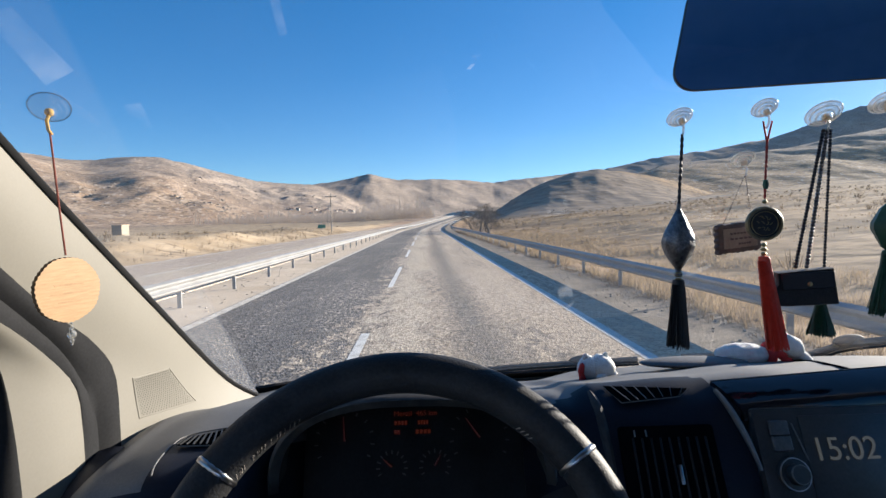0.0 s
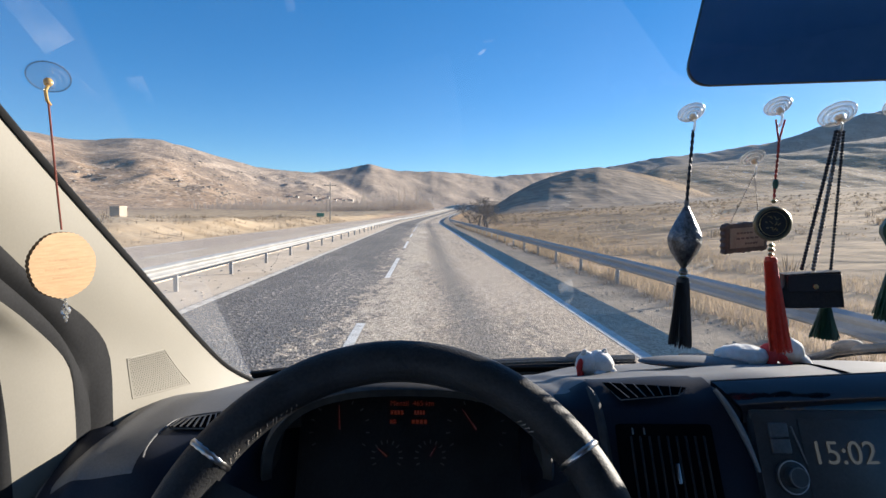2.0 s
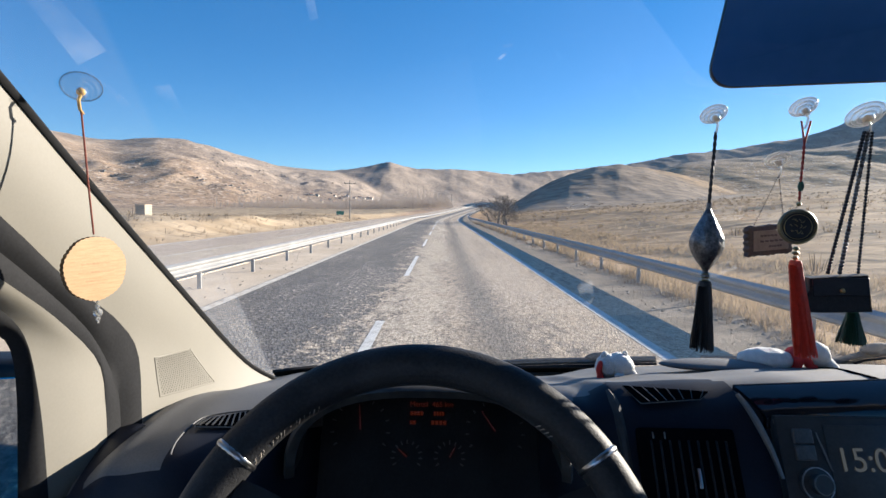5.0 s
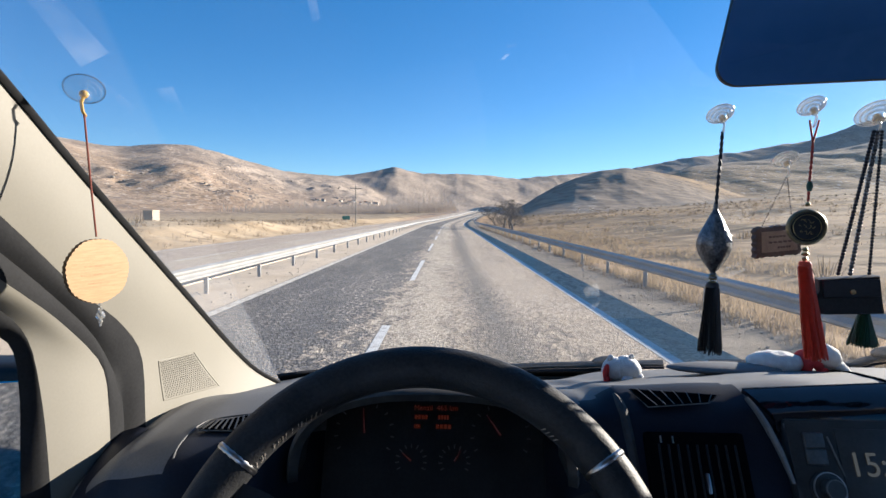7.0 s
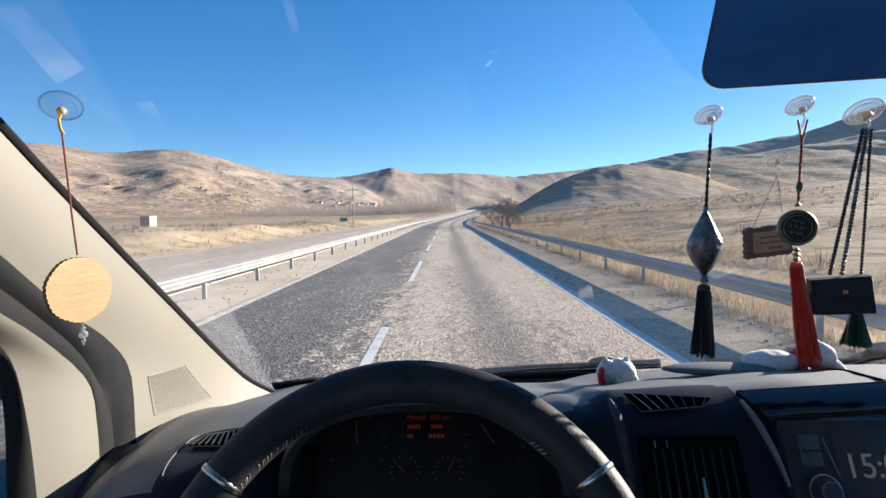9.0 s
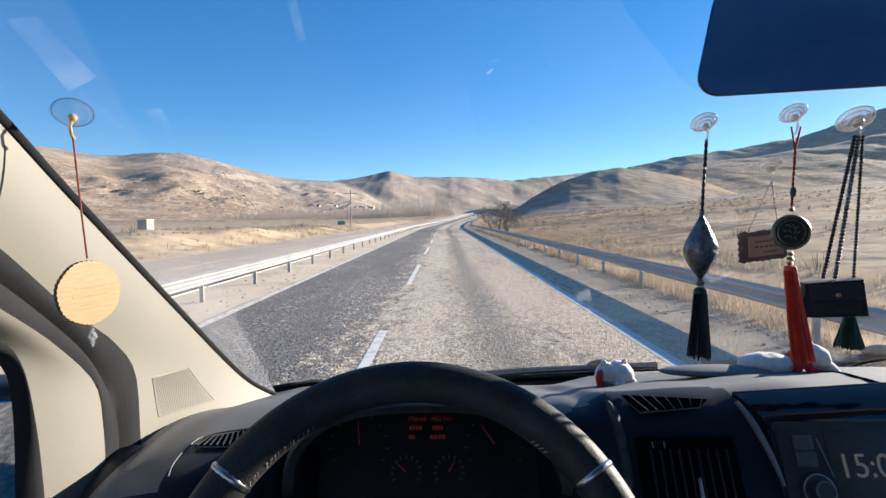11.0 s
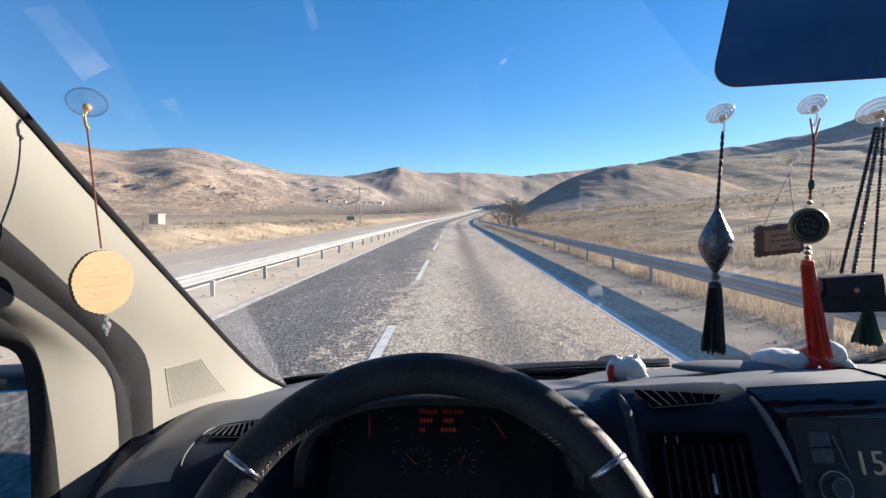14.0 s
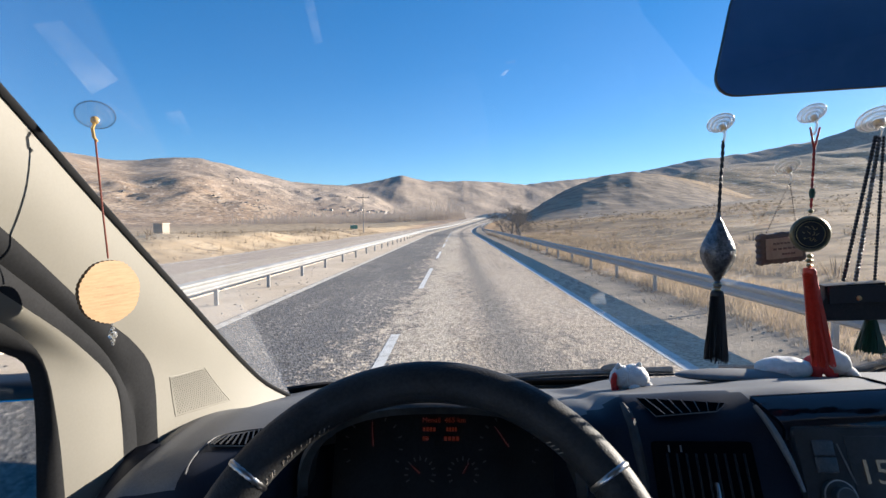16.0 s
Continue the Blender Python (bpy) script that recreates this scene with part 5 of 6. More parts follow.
tube(bm, rail([(0.460, 0.818, -0.288), (0.472, 0.803, -0.308), (0.480, 0.787, -0.329), (0.489, 0.768, -0.359), (0.494, 0.748, -0.389)], 16), [0.0026 + 0.0026 * math.sin(math.pi * min(1, 0.1 + k / 17)) for k in range(16)], 8)
part("chrome_strip", bm, M_SATIN, dash, "curved satin metal strip")
# glossy band and radio
bm = bmesh.new()
rows = []
for j in range(25):
    k = j / 24
    x, z = 0.468 + 0.60 * k, -0.288 + 0.034 * k
    rows.append([c(x, 0.846, z + 0.001), c(x + 0.003, 0.838, z - 0.001), c(x + 0.012, 0.820, z - 0.010), c(x + 0.022, 0.804, z - 0.021), c(x + 0.026, 0.798, z - 0.030), c(x + 0.026, 0.797, z - 0.045)])
loft(bm, rows)
solid(part("gloss_band", bm, M_GLOSS, dash, "glossy piano-black band"), 0.008, 0)
bm = bmesh.new()
tube(bm, [r[0] + Vector((0, -0.001, 0.0045)) for r in rows], 0.0010, 6)
part("band_lip", bm, M_DASHTOP, dash, "pale lip over the glossy band")
rt = Matrix.Rotation(radians(-24), 3, "X")
bm = bmesh.new()
box(bm, c(0.70, 0.764, -0.388), (0.40, 0.02, 0.165), rt, 0.008)
radio = part("radio", bm, M_RADIO, van, "black touchscreen radio")


def on_radio(s, t, lift=0.0125):
    return c(0.70, 0.764, -0.388) + rt @ Vector((s, -lift, t))


bm = bmesh.new()
box(bm, on_radio(-0.020, 0.006, 0.0102), (0.22, 0.003, 0.125), rt, 0.001)
screen = part("radio_screen", bm, M_SCREEN, radio)
lettering("clock", "15:02", 0.047, Matrix.Translation(on_radio(-0.070, 0.018, 0.0135)) @ rt.to_4x4() @ Matrix.Rotation(radians(90), 4, "X"), M_GLYPH, screen, "pale grey clock digits")
bm = bmesh.new()
lathe(bm, [(0.024, 0), (0.024, 0.006), (0.022, 0.008), (0.015, 0.0085), (0.0145, 0.019), (0.013, 0.021), (0, 0.021)], Matrix.Translation(on_radio(-0.158, -0.014, 0.010)) @ rt.to_4x4() @ Matrix.Rotation(radians(90), 4, "X"), 28)
knob = part("volume_knob", bm, M_RADIO, radio)
bm = bmesh.new()
lathe(bm, [(0.0236, 0.0070), (0.0232, 0.0086), (0.0218, 0.0086), (0.0218, 0.0070)], Matrix.Translation(on_radio(-0.158, -0.014, 0.010)) @ rt.to_4x4() @ Matrix.Rotation(radians(90), 4, "X"), 28)
part("knob_ring", bm, M_CHROME, knob)
bm = bmesh.new()
lathe(bm, [(0.0143, 0.0190), (0.0138, 0.0214), (0.0126, 0.0216), (0.0126, 0.0200)], Matrix.Translation(on_radio(-0.158, -0.014, 0.010)) @ rt.to_4x4() @ Matrix.Rotation(radians(90), 4, "X"), 28)
part("cap_ring", bm, M_SATIN, knob)
for t in (0.0515, 0.0290):
    bm = bmesh.new()
    box(bm, on_radio(-0.1635, t, 0.011), (0.030, 0.006, 0.0223), rt, 0.003, 3)
    part("radio_button", bm, M_KEY, radio, "worn grey key")
# edge glints built in as thin satin metal lines
for pts in ([(0.501, 0.790, -0.317), (0.504, 0.784, -0.332), (0.511, 0.778, -0.350)], [(0.554, 0.772, -0.329), (0.564, 0.764, -0.357), (0.575, 0.752, -0.391)]):
    bm = bmesh.new()
    tube(bm, rail(pts, 8), 0.0013, 6)
    part("edge_glint", bm, M_SATIN, radio, "satin line for an edge glint")

# inside mirror
mm = Matrix.Rotation(radians(-15), 3, "Z") @ Matrix.Rotation(radians(7), 3, "X")
mirror_m = Matrix.Translation(c(0.527, 0.734, 0.251)) @ mm.to_4x4()


def rounded(w, h, r):
    out = []
    for sx, sz, a0 in ((1, 1, 0), (-1, 1, 90), (-1, -1, 180), (1, -1, 270)):
        out += [(sx * (w - r) + r * math.cos(radians(a0 + 15 * j)), sz * (h - r) + r * math.sin(radians(a0 + 15 * j))) for j in range(7)]
    return out


bm = bmesh.new()
shell = [[bm.verts.new((a * (1 - 0.08 * b / 0.077), y, b)) for a, b in rounded(0.156 * k, 0.079 * k, 0.034 * k)] for y, k in ((-0.0190, 0.965), (-0.0195, 0.985), (-0.016, 1.0), (0.0, 0.99), (0.012, 0.93), (0.018, 0.80))]
for ra, rb in zip(shell, shell[1:]):
    for j in range(len(ra)):
        bm.faces.new((ra[j], ra[(j + 1) % len(ra)], rb[(j + 1) % len(ra)], rb[j]))
bm.faces.new(shell[-1]), bm.faces.new(shell[0][::-1])
bm.transform(mirror_m)
mirror = part("rear_view_mirror", bm, M_BLACK, van, "large dark rear-view mirror")
bm = bmesh.new()
outline = rounded(0.1545, 0.0776, 0.033)
fr = [bm.verts.new((a * (1 - 0.08 * b / 0.077), -0.0215, b)) for a, b in outline]
bk = [bm.verts.new((a * (1 - 0.08 * b / 0.077), -0.0180, b)) for a, b in outline]
bm.faces.new(fr), bm.faces.new(bk[::-1])
for j in range(len(fr)):
    bm.faces.new((fr[j], bk[j], bk[(j + 1) % len(fr)], fr[(j + 1) % len(fr)]))
bm.transform(mirror_m)
part("mirror_glass", bm, M_MIRROR, mirror, "mirror glass coloured as its dark blue reflection")
bm = bmesh.new()
tube(bm, [c(0.52, 0.745, 0.25), c(0.52, 0.70, 0.33), c(0.52, 0.56, 0.385)], [0.014, 0.012, 0.02], 10)
part("mirror_arm", bm, M_BLACK, mirror)

# wipers lying at the foot of the windscreen
for run in ([(0.06, 1.71, -0.512), (0.14, 1.71, -0.507), (0.304, 1.71, -0.496), (0.507, 1.70, -0.485), (0.68, 1.67, -0.470)], [(0.80, 1.62, -0.452), (0.95, 1.57, -0.440), (1.10, 1.49, -0.422), (1.16, 1.40, -0.368), (1.36, 1.30, -0.325)]):
    bm = bmesh.new()
    tube(bm, rail(run, 14), 0.011, 8)
    wiper = part("wiper", bm, M_WIPER, van, "dusty grey-brown wiper arm at rest")
    bm = bmesh.new()
    tube(bm, [p + Vector((0, -0.010, -0.012)) for p in rail(run, 14)], 0.004, 6)
    part("wiper_blade", bm, M_BLACK, wiper)
    bm = bmesh.new()
    ball(bm, c(*run[-2]) + Vector((0, 0.004, 0.010)), (0.045, 0.016, 0.016), (0, -6, 0))
    part("wiper_joint", bm, M_WIPER, wiper)

# the black cowl below the windscreen, outside
bm = bmesh.new()
loft(bm, [[c(x, screen_y(x, base_z(x) - 0.015) + dy, base_z(x) - dz) for x in (-0.50 + 1.92 * j / 40 for j in range(41))] for dy, dz in ((-0.02, 0.027), (0.06, 0.045), (0.20, 0.075), (0.42, 0.155), (0.60, 0.295))])
solid(part("cowl", bm, M_DUSTY, van, "black plastic scuttle cowl"), 0.01)

# roof lining, bulkhead, floor, far side with its window, all behind or beside the eye
bm = bmesh.new()
loft(bm, [[c(x, y, 0.385 - 0.05 * (max(0, y - 0.35)) - 0.03 * ((x - 0.45) / 0.97) ** 2) for x in (-0.53 + 1.96 * j / 10 for j in range(11))] for y in (0.50, 0.35, 0.0, -0.5, -1.1)])
solid(part("roof_lining", bm, M_LINER, van), 0.03)
# unseen bulkhead, its blue made up to colour what the mirror reflects
bm = bmesh.new()
box(bm, c(0.45, -1.1, -0.45), (2.0, 0.04, 1.75))
part("bulkhead", bm, M_BULK, van)
bm = bmesh.new()
box(bm, c(0.45, 0.15, -1.25), (2.0, 2.6, 0.05))
part("cab_floor", bm, M_BLACK, van)
bm = bmesh.new()
box(bm, c(0.45, 1.38, -0.95), (1.9, 0.05, 0.62))
part("firewall", bm, M_BLACK, van)
for x in (-0.56, 1.45):
    bm = bmesh.new()
    box(bm, c(x, -0.80, -0.30), (0.05, 0.60, 1.40))
    part("side_panel", bm, M_LINER, van)
bm = bmesh.new()
box(bm, c(1.45, 0.15, -0.82), (0.05, 1.35, 0.86))
part("passenger_door", bm, M_DASH, van)
bm = bmesh.new()
tube(bm, [c(1.43, 0.30, 0.33), c(1.43, 0.60, 0.12), c(1.43, 1.0, -0.20), c(1.42, 1.25, -0.40)], 0.035, 10)
part("pillar", bm, M_CREAM, van)
# plain body below the windows, and wheels on the road
for x in (-0.60, 1.50):
    bm = bmesh.new()
    loft(bm, [[(x + (0.03 if x > 0 else -0.03) * s, y, z) for y in (-1.15, -0.6, 0.2, 0.9, 1.55)] for z, s in ((0.38, 0.3), (0.75, 1.0), (1.15, 1.0), (1.48, 0.2))])
    solid(part("body_side", bm, M_BODY, van), 0.03, 0)
bm = bmesh.new()
loft(bm, [[(-0.60 + 2.1 * j / 12, 1.72 + 0.50 * s - 0.24 * ((j - 6) / 6) ** 2, z) for j in range(13)] for z, s in ((0.32, 0.6), (0.55, 0.85), (0.85, 0.85), (1.12, 0.62), (1.26, 0.20))])
solid(part("nose", bm, M_BODY, van), 0.02)
bm = bmesh.new()
box(bm, (0.45, 0.3, 0.46), (1.9, 2.9, 0.28), bevel=0.03, seg=1)
part("chassis", bm, M_BLACK, van)
for x in (-0.46, 1.36):
    for y in (1.18, -0.85):
        bm = bmesh.new()
        turn_w = Matrix.Translation((x, y, 0.345)) @ Matrix.Rotation(radians(90), 4, "Y")
        lathe(bm, [(0.20, -0.10), (0.31, -0.105), (0.345, -0.08), (0.345, 0.08), (0.31, 0.105), (0.20, 0.10)], turn_w, 40)
        tyre = part("wheel", bm, M_TYRE, van, "black van tyre on the road")
        bm = bmesh.new()
        lathe(bm, [(0.0, -0.07), (0.06, -0.075), (0.08, -0.04), (0.20, -0.06), (0.20, 0.06), (0.08, 0.04), (0.06, 0.075), (0.0, 0.07)], turn_w, 28)
        part("rim", bm, M_SATIN, tyre)
# the outside mirror by the driver's door
bm = bmesh.new()
box(bm, c(-0.785, 0.90, -0.44), (0.20, 0.10, 0.34), Matrix.Rotation(radians(12), 3, "Z"), 0.03, 3)
housing = part("door_mirror", bm, M_BLACK, van, "black door mirror housing")
bm = bmesh.new()
box(bm, c(-0.785, 0.90, -0.44) + Matrix.Rotation(radians(12), 3, "Z") @ Vector((0, -0.051, 0)), (0.165, 0.006, 0.29), Matrix.Rotation(radians(12), 3, "Z"), 0.002, 1)
part("mirror_glass", bm, M_SILVER, housing, "silver door mirror glass")


# ---- things hung on the windscreen ----
def into_cab(x, z):
    """Axis pointing from the glass into the cab."""
    return Vector((-0.62 * (x - 0.45) * 1.0, -1.0, -1.35)).normalized()


def cup(parent, p, r, m=M_CUP, m_ring=M_CUPRIM, rings=((1.0, 0.001), (0.76, 0.004), (0.50, 0.007)), m_hook=M_CUPRIM, thick=0.0012):
    axis = into_cab(p.x, p.z - EYE)
    t = Matrix.Translation(p) @ axis.to_track_quat("Z", "Y").to_matrix().to_4x4()
    bm = bmesh.new()
    lathe(bm, [(r, 0.0), (r, 0.0012), (r * 0.82, 0.003), (r * 0.78, 0.0045), (r * 0.6, 0.005), (r * 0.56, 0.0065), (r * 0.36, 0.008), (r * 0.30, 0.016), (r * 0.2, 0.018), (0, 0.018)], t, 28)
    ob = part("suction_cup", bm, m, parent, "clear plastic suction cup")
    for k, h0 in rings:
        bm = bmesh.new()
        tube(bm, [t @ Vector((r * k * math.cos(a * math.pi / 16), r * k * math.sin(a * math.pi / 16), h0)) for a in range(32)], thick, 5, closed=True)
        part("ring", bm, m_ring, ob)
    bm = bmesh.new()
    q = p + axis * 0.016
    tube(bm, [q, q + Vector((0, -0.004, -0.006)), q + Vector((0, -0.002, -0.016)), q + Vector((0, 0.003, -0.02))], 0.0019, 7)
    part("hook", bm, m_hook, ob)
    bm = bmesh.new()
    ball(bm, p + axis * 0.010, (r * 0.24, r * 0.24, r * 0.24), u=10, v=8)
    part("plug", bm, M_PLUG, ob, "yellowed plastic core")
    return q + Vector((0, 0, -0.016))


def cord(parent, pts, r, m, name="cord"):
    bm = bmesh.new()
    tube(bm, pts, r, 6)
    return part(name, bm, m, parent)


def twisted(parent, a, b, r, m, name="cord", lean=0.0):
    bm = bmesh.new()
    n = 40
    for ph in (0, math.pi):
        tube(bm, [a.lerp(b, i / n) + Vector((math.cos(i * 0.9 + ph), math.sin(i * 0.9 + ph), 0)) * r * 0.8 for i in range(n + 1)], r, 5)
    return part(name, bm, m, parent)


def tassel(parent, top, length, r0, r1, m, seed, drift=Vector((0, 0, 0)), label=""):
    rg = random.Random(seed)
    bm = bmesh.new()
    lathe(bm, [(0, 0.0), (r0 * 0.8, -0.001), (r0, -0.006), (r0 * 0.85, -0.012), (r0 * 1.0, -0.02), (r1 * 0.88, -length * 0.9), (0, -length * 0.88)], Matrix.Translation(top) @ Matrix(((1, 0, -drift.x / length, 0), (0, 1, -drift.y / length, 0), (0, 0, 1, 0), (0, 0, 0, 1))), 18)
    for i in range(230):
        a, k = rg.uniform(0, 6.283), rg.uniform(0.75, 1.05)
        d = Vector((math.cos(a), math.sin(a), 0))
        l = length * rg.uniform(0.9, 1.03)
        pts = [top + d * r0 * 0.9 + Vector((0, 0, -0.008)), top + d * r0 * 1.05 + drift * 0.2 + Vector((0, 0, -l * 0.25)), top + d * (r0 + (r1 - r0) * 0.5) * k + drift * 0.55 + Vector((0, 0, -l * 0.6)), top + d * r1 * k + drift + Vector((rg.uniform(-1, 1) * 0.002, 0, -l))]
        tube(bm, pts, 0.0008, 3)
    return part("tassel", bm, m, parent, label)


# round wooden tag by the driver's pillar
tag = thing("hanging_tag", label="round pale plywood tag on a brown cord from a suction cup", category="ornament", group="windscreen ornaments")
h = cup(tag, c(-0.424, 0.622, 0.127), 0.0205, M_CUPTHIN, M_CUPEDGE, ((1.0, 0.001),), M_PLUG, 0.0008)
disc_c = c(-0.415, 0.622, -0.083)
cord(tag, [h, h.lerp(disc_c, 0.5) + Vector((0.001, 0, 0)), disc_c + Vector((0, 0, 0.040))], 0.0011, M_CORD_B)
bm = bmesh.new()
turn = Matrix.Translation(disc_c) @ Matrix.Rotation(radians(68), 4, "Z") @ Matrix.Rotation(radians(90), 4, "X")
n = 180
ringa = [bm.verts.new(turn @ Vector(((0.0375 + 0.0005 * math.sin(j * math.pi * 2 * 41 / n) + 0.0004 * math.sin(j * math.pi * 2 * 7 / n)) * math.cos(2 * math.pi * j / n), (0.0375 + 0.0005 * math.sin(j * math.pi * 2 * 41 / n) + 0.0004 * math.sin(j * math.pi * 2 * 7 / n)) * math.sin(2 * math.pi * j / n), s))) for s in (-0.003, 0.003) for j in range(n)]
bm.faces.new(ringa[:n][::-1]), bm.faces.new(ringa[n:])
for j in range(n):
    bm.faces.new((ringa[j], ringa[(j + 1) % n], ringa[n + (j + 1) % n], ringa[n + j])).material_index = 1
part("disc", bm, [M_WOOD, M_BARK], tag)
bm = bmesh.new()
for k, w in ((0.006, 0.034), (-0.004, 0.042), (-0.014, 0.026)):
    box(bm, turn @ Vector((0, k, 0.0030)), (w, 0.0004, 0.0022), Matrix.Rotation(radians(68), 3, "Z"))
part("engraving", bm, M_ENGRAVE, tag, "faint engraved lines")
bm = bmesh.new()
b0 = disc_c + Vector((0.002, 0, -0.040))
for dz, r in ((0.0, 0.0016), (-0.005, 0.0026), (-0.0125, 0.0052), (-0.020, 0.0026), (-0.024, 0.0015)):
    ball(bm, b0 + Vector((0, 0, dz)), (r, r, r), u=10, v=7)
part("bead", bm, M_BEAD, tag, "clear crystal beads")

# tarnished silver drop with a black tassel
drop = thing("tassel_pendant", label="tarnished silver pointed drop with a black tassel", category="ornament", group="windscreen ornaments")
h = cup(drop, on_screen(0.487, 0.1765), 0.019)
top = Vector((h.x - 0.005, h.y, EYE + 0.004))
twisted(drop, h, top, 0.0016, M_CORD_K)
bm = bmesh.new()
lathe(bm, [(0.0035, 0.006), (0.0035, -0.002), (0.0045, -0.005), (0.0105, -0.017), (0.0170, -0.030), (0.0225, -0.042), (0.0252, -0.052), (0.0250, -0.060), (0.0205, -0.073), (0.0125, -0.086), (0.0060, -0.095), (0.004, -0.099), (0.006, -0.103), (0.006, -0.107)], Matrix.Translation(top), 9)
part("drop", bm, M_PEWTER, drop)
bm = bmesh.new()
for k in (-0.103, -0.108, -0.113):
    lathe(bm, [(0.004, 0.002), (0.0075, 0.0), (0.004, -0.002)], Matrix.Translation(top + Vector((0, 0, k))), 12)
part("collar", bm, M_BRASS, drop)
tassel(drop, top + Vector((0, 0, -0.113)), 0.108, 0.010, 0.0158, M_TAS_K, 1)

# brown plaque on two fine chains
plaque = thing("hanging_plaque", label="small dark brown carved plaque on two fine chains", category="ornament", group="windscreen ornaments")
h = cup(plaque, on_screen(0.6096, 0.0975), 0.019)
pc = Vector((h.x - 0.012, h.y, EYE - 0.048))
for sx in (-0.026, 0.026):
    bm = bmesh.new()
    e = pc + Vector((sx, 0, 0.022))
    for i in range(26):
        ball(bm, h.lerp(e, i / 25), (0.0013, 0.0013, 0.0013), u=6, v=4)
    part("chain", bm, M_BROWN, plaque)
bm = bmesh.new()
box(bm, (0, 0, 0), (0.094, 0.012, 0.050), None, 0.004, 2)
bmesh.ops.subdivide_edges(bm, edges=[e for e in bm.edges if e.calc_length() > 0.03], cuts=14)
for v in bm.verts:
    if abs(v.co.z) > 0.019:
        v.co.z += 0.0016 * math.sin(v.co.x * 620)
    if abs(v.co.x) > 0.041:
        v.co.x += 0.0016 * math.sin(v.co.z * 620)
pm = Matrix.Translation(pc) @ Matrix.Rotation(radians(16), 4, "Z") @ Matrix.Rotation(radians(-4), 4, "Y")
bm.transform(pm)
part("board", bm, M_BROWN, plaque)
bm = bmesh.new()
box(bm, pm @ Vector((0, -0.0062, 0)), (0.074, 0.0012, 0.034), Matrix.Rotation(radians(16), 3, "Z") @ Matrix.Rotation(radians(-4), 3, "Y"), 0.0004, 1)
panel = part("panel", bm, M_TAN, plaque, "worn tan carved panel")
for k, w, x in ((0.008, 0.036, -0.006), (-0.001, 0.050, 0.0), (-0.010, 0.028, 0.008)):
    bm = bmesh.new()
    for j in range(5):
        box(bm, pm @ Vector((x + w * ((j + 0.5) / 5 - 0.5), -0.0072, k)), (w / 5 * 0.7, 0.0006, 0.0032), Matrix.Rotation(radians(16), 3, "Z"))
    part("inscription", bm, M_BROWN, panel, "dark unreadable inscription bars")

# round medallion with a red tassel
medal = thing("tassel_pendant", label="round dark medallion with brass rim and red tassel", category="ornament", group="windscreen ornaments")
h = cup(medal, on_screen(0.651, 0.192), 0.0185)
mc = Vector((h.x - 0.003, h.y, EYE - 0.0235))
knot = h.lerp(mc, 0.18)
for sx in (-0.007, 0.007):
    cord(medal, [h + Vector((sx, 0, 0.006)), knot], 0.0015, M_CORD_R)
twisted(medal, knot, mc + Vector((0, 0, 0.038)), 0.0012, M_CORD_R)
bm = bmesh.new()
lathe(bm, [(0.003, 0.007), (0.0045, 0.0), (0.003, -0.007)], Matrix.Translation(h.lerp(mc, 0.60)), 8)
part("bead", bm, M_TAS_G, medal)
face_m = Matrix.Translation(mc) @ Matrix.Rotation(radians(-14), 4, "Z") @ Matrix.Rotation(radians(90), 4, "X")
bm = bmesh.new()
lathe(bm, [(0.0, -0.004), (0.024, -0.004), (0.0268, -0.002), (0.0268, 0.002), (0.0250, 0.0045), (0.0225, 0.0045), (0.0215, 0.0015), (0.0, 0.0015)], face_m, 36)
disc = part("medallion", bm, M_BRONZE, medal, "round dark brass medallion rim")
bm = bmesh.new()
lathe(bm, [(0.0, 0.0016), (0.0212, 0.0016), (0.0212, 0.0024), (0.0, 0.0026)], face_m, 30)
part("medallion_face", bm, M_BLACK, disc, "dark enamelled face")
bm = bmesh.new()
for row, (t, w) in enumerate(((0.009, 0.016), (0.001, 0.024), (-0.008, 0.018))):
    for j in range(4):
        s = w * ((j + 0.5) / 4 - 0.5)
        tube(bm, [face_m @ Vector((s + 0.0022 * math.cos(k * 1.1 + row + j * 2), t + 0.0028 * math.sin(k * 0.9 + j), 0.0028)) for k in range(4)], 0.0006, 4)
tube(bm, [face_m @ Vector((0.0185 * math.cos(a * 0.2094), 0.0185 * math.sin(a * 0.2094), 0.0026)) for a in range(30)], 0.0006, 4, closed=True)
part("relief", bm, M_BRASS, disc)
for dz, r in ((0.034, 0.004), (-0.033, 0.0045), (-0.040, 0.0055), (-0.047, 0.0045)):
    bm = bmesh.new()
    lathe(bm, [(r * 0.5, 0.003), (r, 0.0), (r * 0.5, -0.003)], Matrix.Translation(mc + Vector((0, 0, dz))), 12)
    part("ferrule", bm, M_BRASS, medal)
tassel(medal, mc + Vector((0, 0, -0.050)), 0.146, 0.009, 0.0145, M_TAS_R, 2, Vector((0.024, 0, 0)))


def bead_chain(parent, a, b, r, m, n):
    bm = bmesh.new()
    for i in range(n):
        ball(bm, a.lerp(b, i / (n - 1)), (r, r, r), u=7, v=5)
    return part("bead_chain", bm, m, parent)


# black case on bead chains with a dark green tassel
case = thing("hanging_case", label="small black leather case on dark bead chains", category="ornament", group="windscreen ornaments")
h = cup(case, on_screen(0.7665, 0.180), 0.0255)
cc = Vector((h.x - 0.034, h.y, EYE - 0.122))
bead_chain(case, h + Vector((-0.006, 0, 0)), cc + Vector((-0.012, 0, 0.03)), 0.0031, M_CORD_K, 44)
bead_chain(case, h, cc + Vector((0.006, 0, 0.03)), 0.0034, M_PEWTER, 40)
